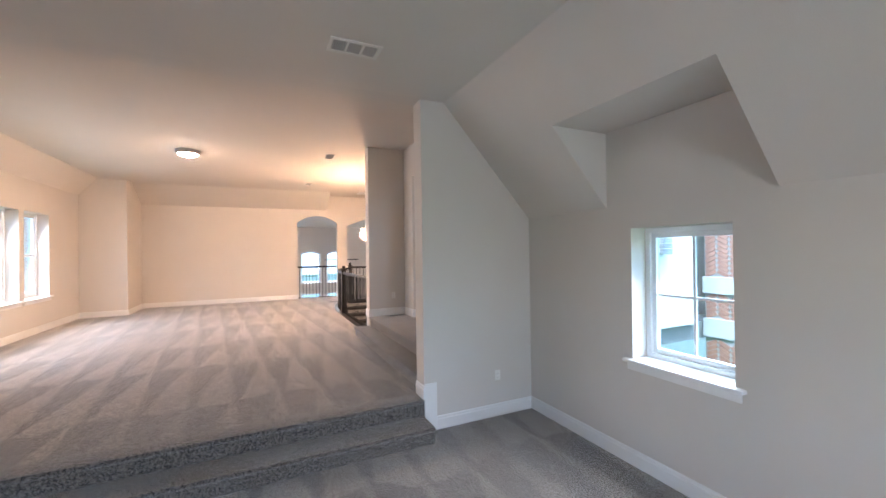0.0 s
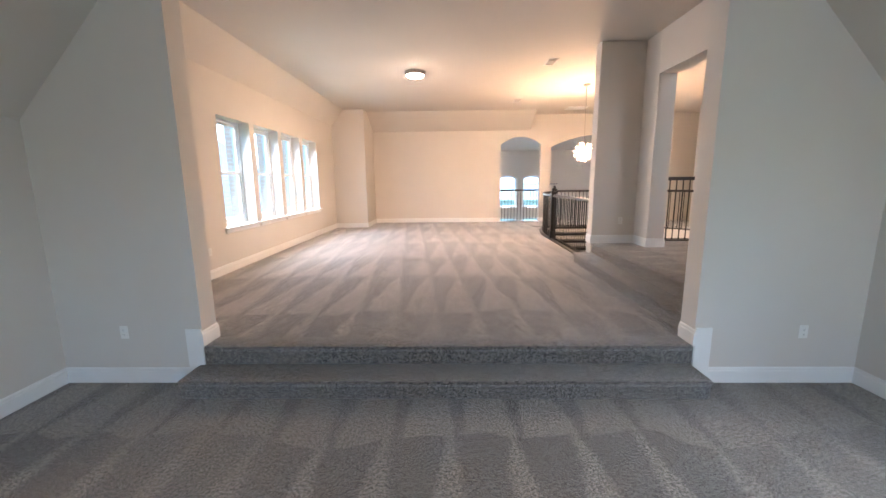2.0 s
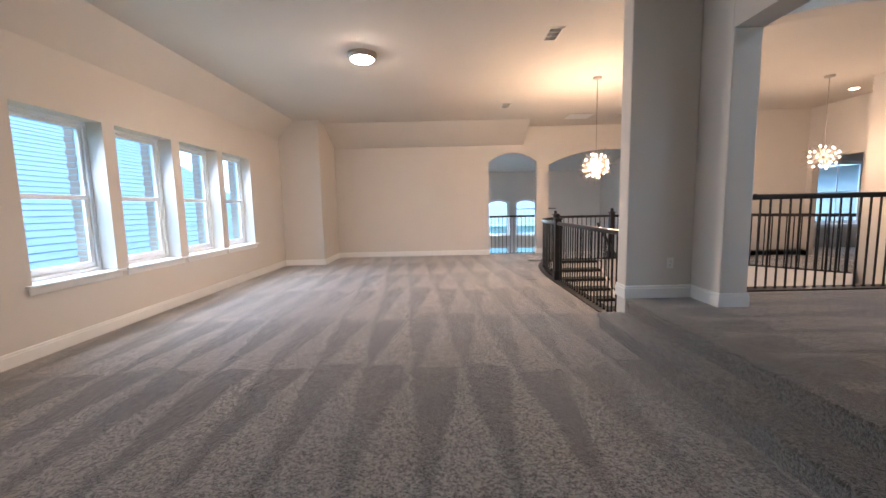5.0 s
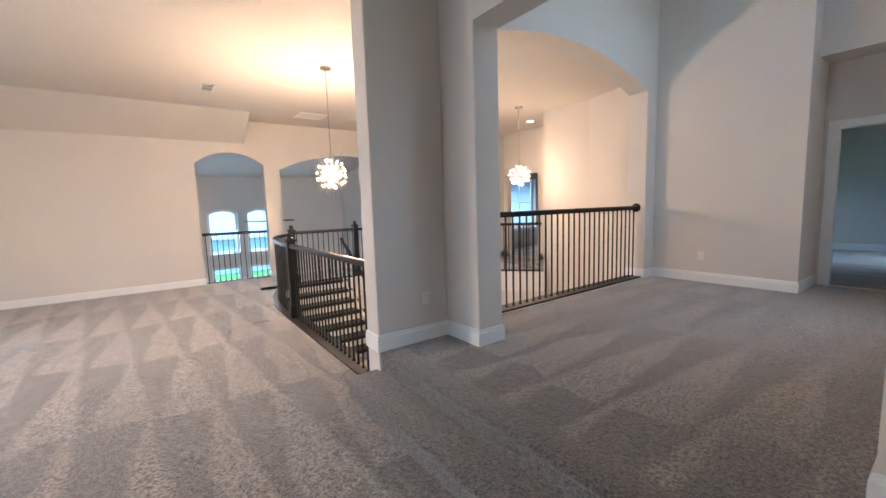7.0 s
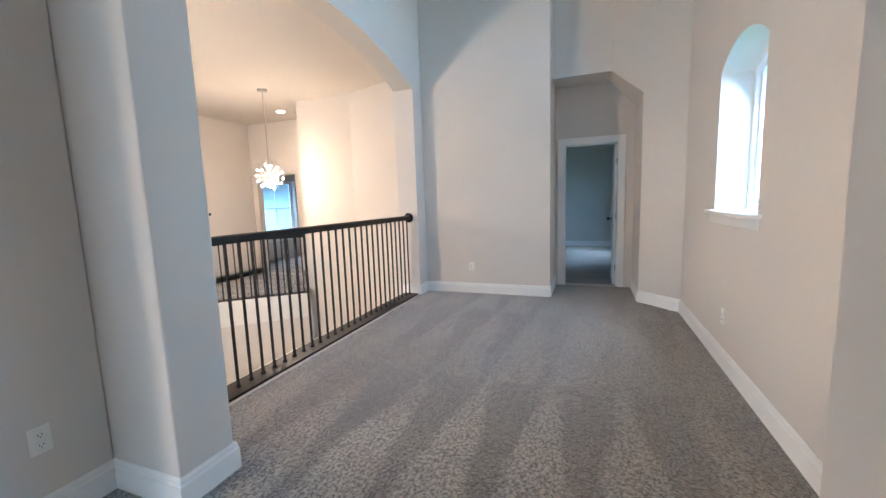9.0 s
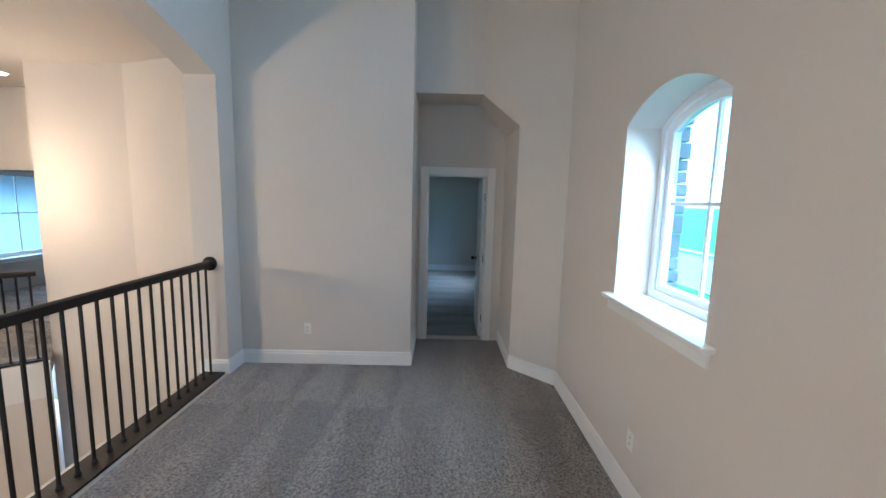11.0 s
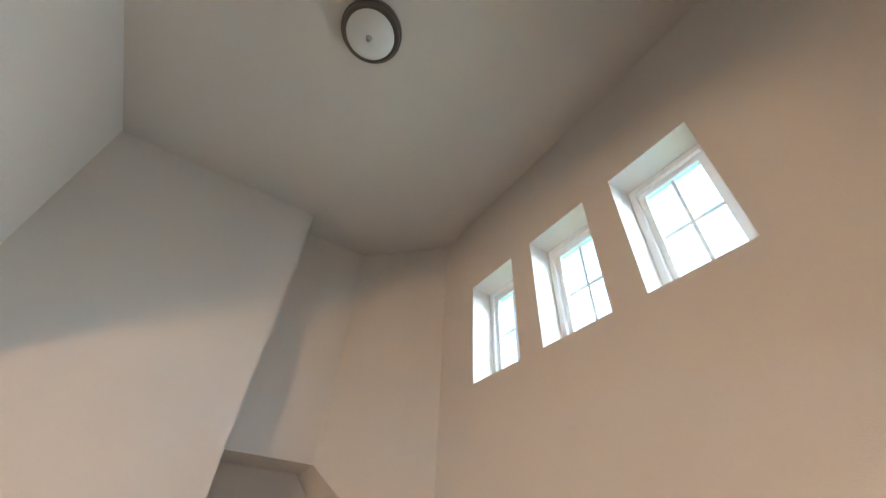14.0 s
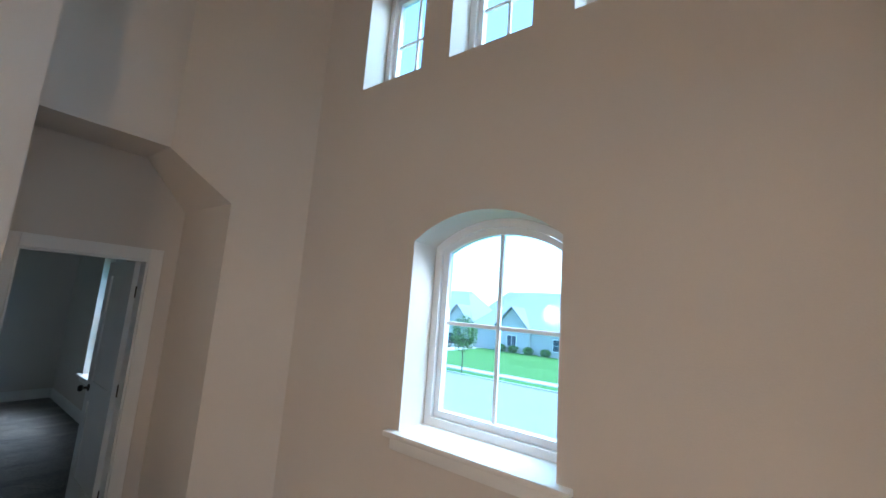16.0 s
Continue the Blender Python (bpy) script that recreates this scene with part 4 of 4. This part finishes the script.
next_house = house(44.5, -56, 14, 13, 3.3, 5.2, 0, SIDING, "pale neighbouring house across the street", [(-2, 0, 0.8, 1.4, 1.5, "n")])
house(4, -54, 17, 13, 3.3, 5.6, 0, SIDING, "pale house across the street", [(2, 0, 0.8, 1.4, 1.5, "n")])
house(68, -58, 16, 13, 3.3, 5.4, 0, SIDING, "pale house further along the street", [])
house(-18, -55, 16, 13, 3.3, 5.4, 0, SIDING, "pale house further along the street", [])
front_gable(near_house, 2.1, 6.9, 2.6, 3.25, 6.15, 5.0, SIDING)
front_gable(next_house, -4.6, 6.9, 2.4, 3.25, 6.0, 5.0, SIDING)
for x, r in ((28, 6.2), (45, 6.6), (62, 6.3), (80, 6.0)):
    house(x, -84, 16, 13, 3.6, r, 0, SIDING, "pale house in the next street with a grey roof", [])
# neighbours on both sides
west_house = house(-17.5, 12.5, 14, 34, 3.2, 6.2, 0, SIDING, "neighbouring house with a large grey shingle roof", [(0, 5, 0.9, 1.2, 1.5, "e"), (0, -5, 0.9, 1.2, 1.5, "e")])
_vp = Vector((6.47, 3.4, 4.03))
bm = add_turned(bmesh.new(), _vp, [(0.16, -0.12), (0.10, 0.02), (0.055, 0.08), (0.055, 0.50), (0.075, 0.50), (0.075, 0.56)], 14)
part("vent_pipe", bm, SLOT, west_house, "black roof vent pipe", True)
add_courses(west_house, 7.5, 3.15, 0.05, 9.4, -17.5, 17.5)
house(-10.6, 3.4, 5.0, 5.5, 6.2, 2.0, 0, BRICK_PALE, "pale brick gable of the neighbouring house", [])
house(20.5, 14.0, 15, 16, 6.2, 4.5, 0, SIDING, "white two-storey neighbouring house", [(0, -4.8, 4.6, 1.1, 1.5, "w"), (0, -1, 4.6, 1.1, 1.5, "w")])
house(4, 48, 40, 14, 3.2, 4.0, 0, SIDING, "pale house behind the garden", [])

# brick bay beside the east window, with pale stone bands
bay = empty("brick_bay", "red brick bay with pale stone bands", "house wall", place=(6.72, 3.44, 0))
part("core", add_box(bmesh.new(), (0, -0.36, G0), (0.8, 0.20, 4.2)), MORTAR, bay)
_bm = finish(add_box(bmesh.new(), (-0.012, -0.085, -0.030), (0.012, 0.085, 0.030), 0.003), "brick", BRICK)
for z0, z1 in ((0.45, 0.75), (1.15, 1.42)):
    part("stone_band", add_box(bmesh.new(), (-0.05, -0.38, z0), (0.01, 0.215, z1), 0.008), SIDING, bay)
for r in range(36):
    z = 0.05 + r * 0.075
    if 0.40 < z < 0.80 or 1.11 < z < 1.46:
        continue
    for c in range(3):
        ob = new("brick", _bm)
        ob.parent = bay
        ob.matrix_local = Matrix.Translation((-0.004, 0.10 - c * 0.183, z)) @ Matrix.Rotation(radians(28 if c % 2 else -28), 4, "X")
# rough stones along the arched window's outer jamb
jamb = empty("stone_jamb", "rough grey stones along the window jamb outside", "stonework", place=(5.47, 3.50, 0))
STONE = material("rough_stone", (0.26, 0.25, 0.24), 0.9, colour2=(0.12, 0.115, 0.11), scale=9, bump=0.5, bump_scale=30)
_z, _rs = 1.80, random.Random(8)
while _z < 2.95:
    h = _rs.uniform(0.07, 0.16)
    part("stone", add_box(bmesh.new(), (-_rs.uniform(0.03, 0.06), -0.06, _z), (0.16, 0.06, _z + h - 0.008), 0.008), STONE, jamb)
    _z += h

# brick returns outside the loft windows
_br = finish(add_box(bmesh.new(), (-0.055, -0.05, -0.030), (0.055, 0.05, 0.030), 0.003), "brick", BRICK_PALE)
for i, (a, b) in enumerate(W4):
    v = empty("brick_pier", "pale red brick pier beside the window outside", "brickwork", "brick piers", place=(-4.385, b + 0.045, 0))
    part("mortar", add_box(bmesh.new(), (-0.048, -0.048, 0.98), (0.115, 0.075, 2.90)), MORTAR, v)
    for r in range(25):
        ob = new("brick", _br)
        ob.parent = v
        ob.location = (-0.002 if r % 2 else 0.012, -0.004, 1.03 + r * 0.075)

# parked pickup
car = empty("pickup_truck", "black pickup truck parked on the drive", "pickup truck", place=(35.8, -42.5, G0 + 0.05))
car.rotation_euler = (0, 0, radians(75))
BLACK = material("black_car_paint", (0.012, 0.013, 0.016), 0.2, scale=2)
RUBBER = material("tyre_rubber", (0.02, 0.02, 0.02), 0.8, scale=9)
part("body", add_box(bmesh.new(), (-2.8, -0.95, 0.45), (2.8, 0.95, 1.10), 0.12), BLACK, car, "", True)
part("cab", add_box(bmesh.new(), (-0.9, -0.85, 1.10), (1.3, 0.85, 1.85), 0.18), BLACK, car, "", True)
part("windscreen", add_box(bmesh.new(), (1.22, -0.70, 1.2), (1.33, 0.70, 1.72)), DARKGLASS, car)
for s in (-1, 1):
    part("side_window", add_box(bmesh.new(), (-0.7, s * 0.84, 1.22), (1.0, s * 0.87, 1.70)), DARKGLASS, car)
    for x in (-1.75, 1.8):
        w = part("wheel", add_tube(bmesh.new(), (x, s * 0.72, 0.38), (x, s * 0.98, 0.38), 0.40, segs=20), RUBBER, car)
        part("rim", add_tube(bmesh.new(), (x, s * 0.97, 0.38), (x, s * 0.99, 0.38), 0.24, segs=14), NICKEL, w)
    part("headlight", add_box(bmesh.new(), (2.78, s * 0.7 - 0.16, 0.80), (2.82, s * 0.7 + 0.16, 0.98)), PLATE, car)

# young street tree and shrubs
LEAF = material("tree_leaf", (0.10, 0.20, 0.05), 0.7, colour2=(0.06, 0.13, 0.03), scale=5)
BARK = material("bark", (0.16, 0.12, 0.09), 0.9, scale=9, bump=0.5)


def leafy(name, x, y, h, crown_r, crown_z, label, n, seed, trunk=True):
    rnd = random.Random(seed)
    t = empty(name, label, "tree" if trunk else "shrub", place=(x, y, G0))
    if trunk:
        bm = add_tube(bmesh.new(), (0, 0, 0), (0.05, 0, h * 0.75), 0.06, 0.025, 8)
        for k in range(6):
            a = k * 1.1
            z = h * (0.35 + 0.06 * k)
            add_tube(bm, (0.03, 0, z), (crown_r * 0.6 * math.cos(a), crown_r * 0.6 * math.sin(a), z + 0.7), 0.022, 0.008, 6)
        part("trunk", bm, BARK, t)
    vs, fs = [], []
    for k in range(n):
        d = Vector((rnd.gauss(0, 1), rnd.gauss(0, 1), rnd.gauss(0, 1))).normalized() * crown_r * rnd.uniform(0.35, 1.0) ** 0.6
        p = Vector((d.x, d.y, d.z * (1.25 if trunk else 0.7) + crown_z))
        u = Vector((rnd.gauss(0, 1), rnd.gauss(0, 1), rnd.gauss(0, 1))).normalized() * rnd.uniform(0.06, 0.13)
        w = u.cross(Vector((rnd.gauss(0, 1), rnd.gauss(0, 1), rnd.gauss(0, 1)))).normalized() * 0.05
        i = len(vs)
        vs += [p - u, p + w, p + u, p - w]
        fs.append((i, i + 1, i + 2, i + 3))
    me = bpy.data.meshes.new("crown")
    me.from_pydata(vs, [], fs)
    me.materials.append(LEAF)
    c = new("crown", me)
    c.parent = t
    return t


leafy("street_tree", 22.9, -24.5, 4.6, 1.3, 3.4, "young street tree with a light crown", 1500, 2)
for k, (x, y) in enumerate(((29.5, -44.6), (27.6, -44.7), (25.4, -44.6), (23.0, -44.7))):
    leafy("shrub", x, y, 1.0, 0.75, 0.55, "round green shrub along the house wall", 500, 20 + k, False)
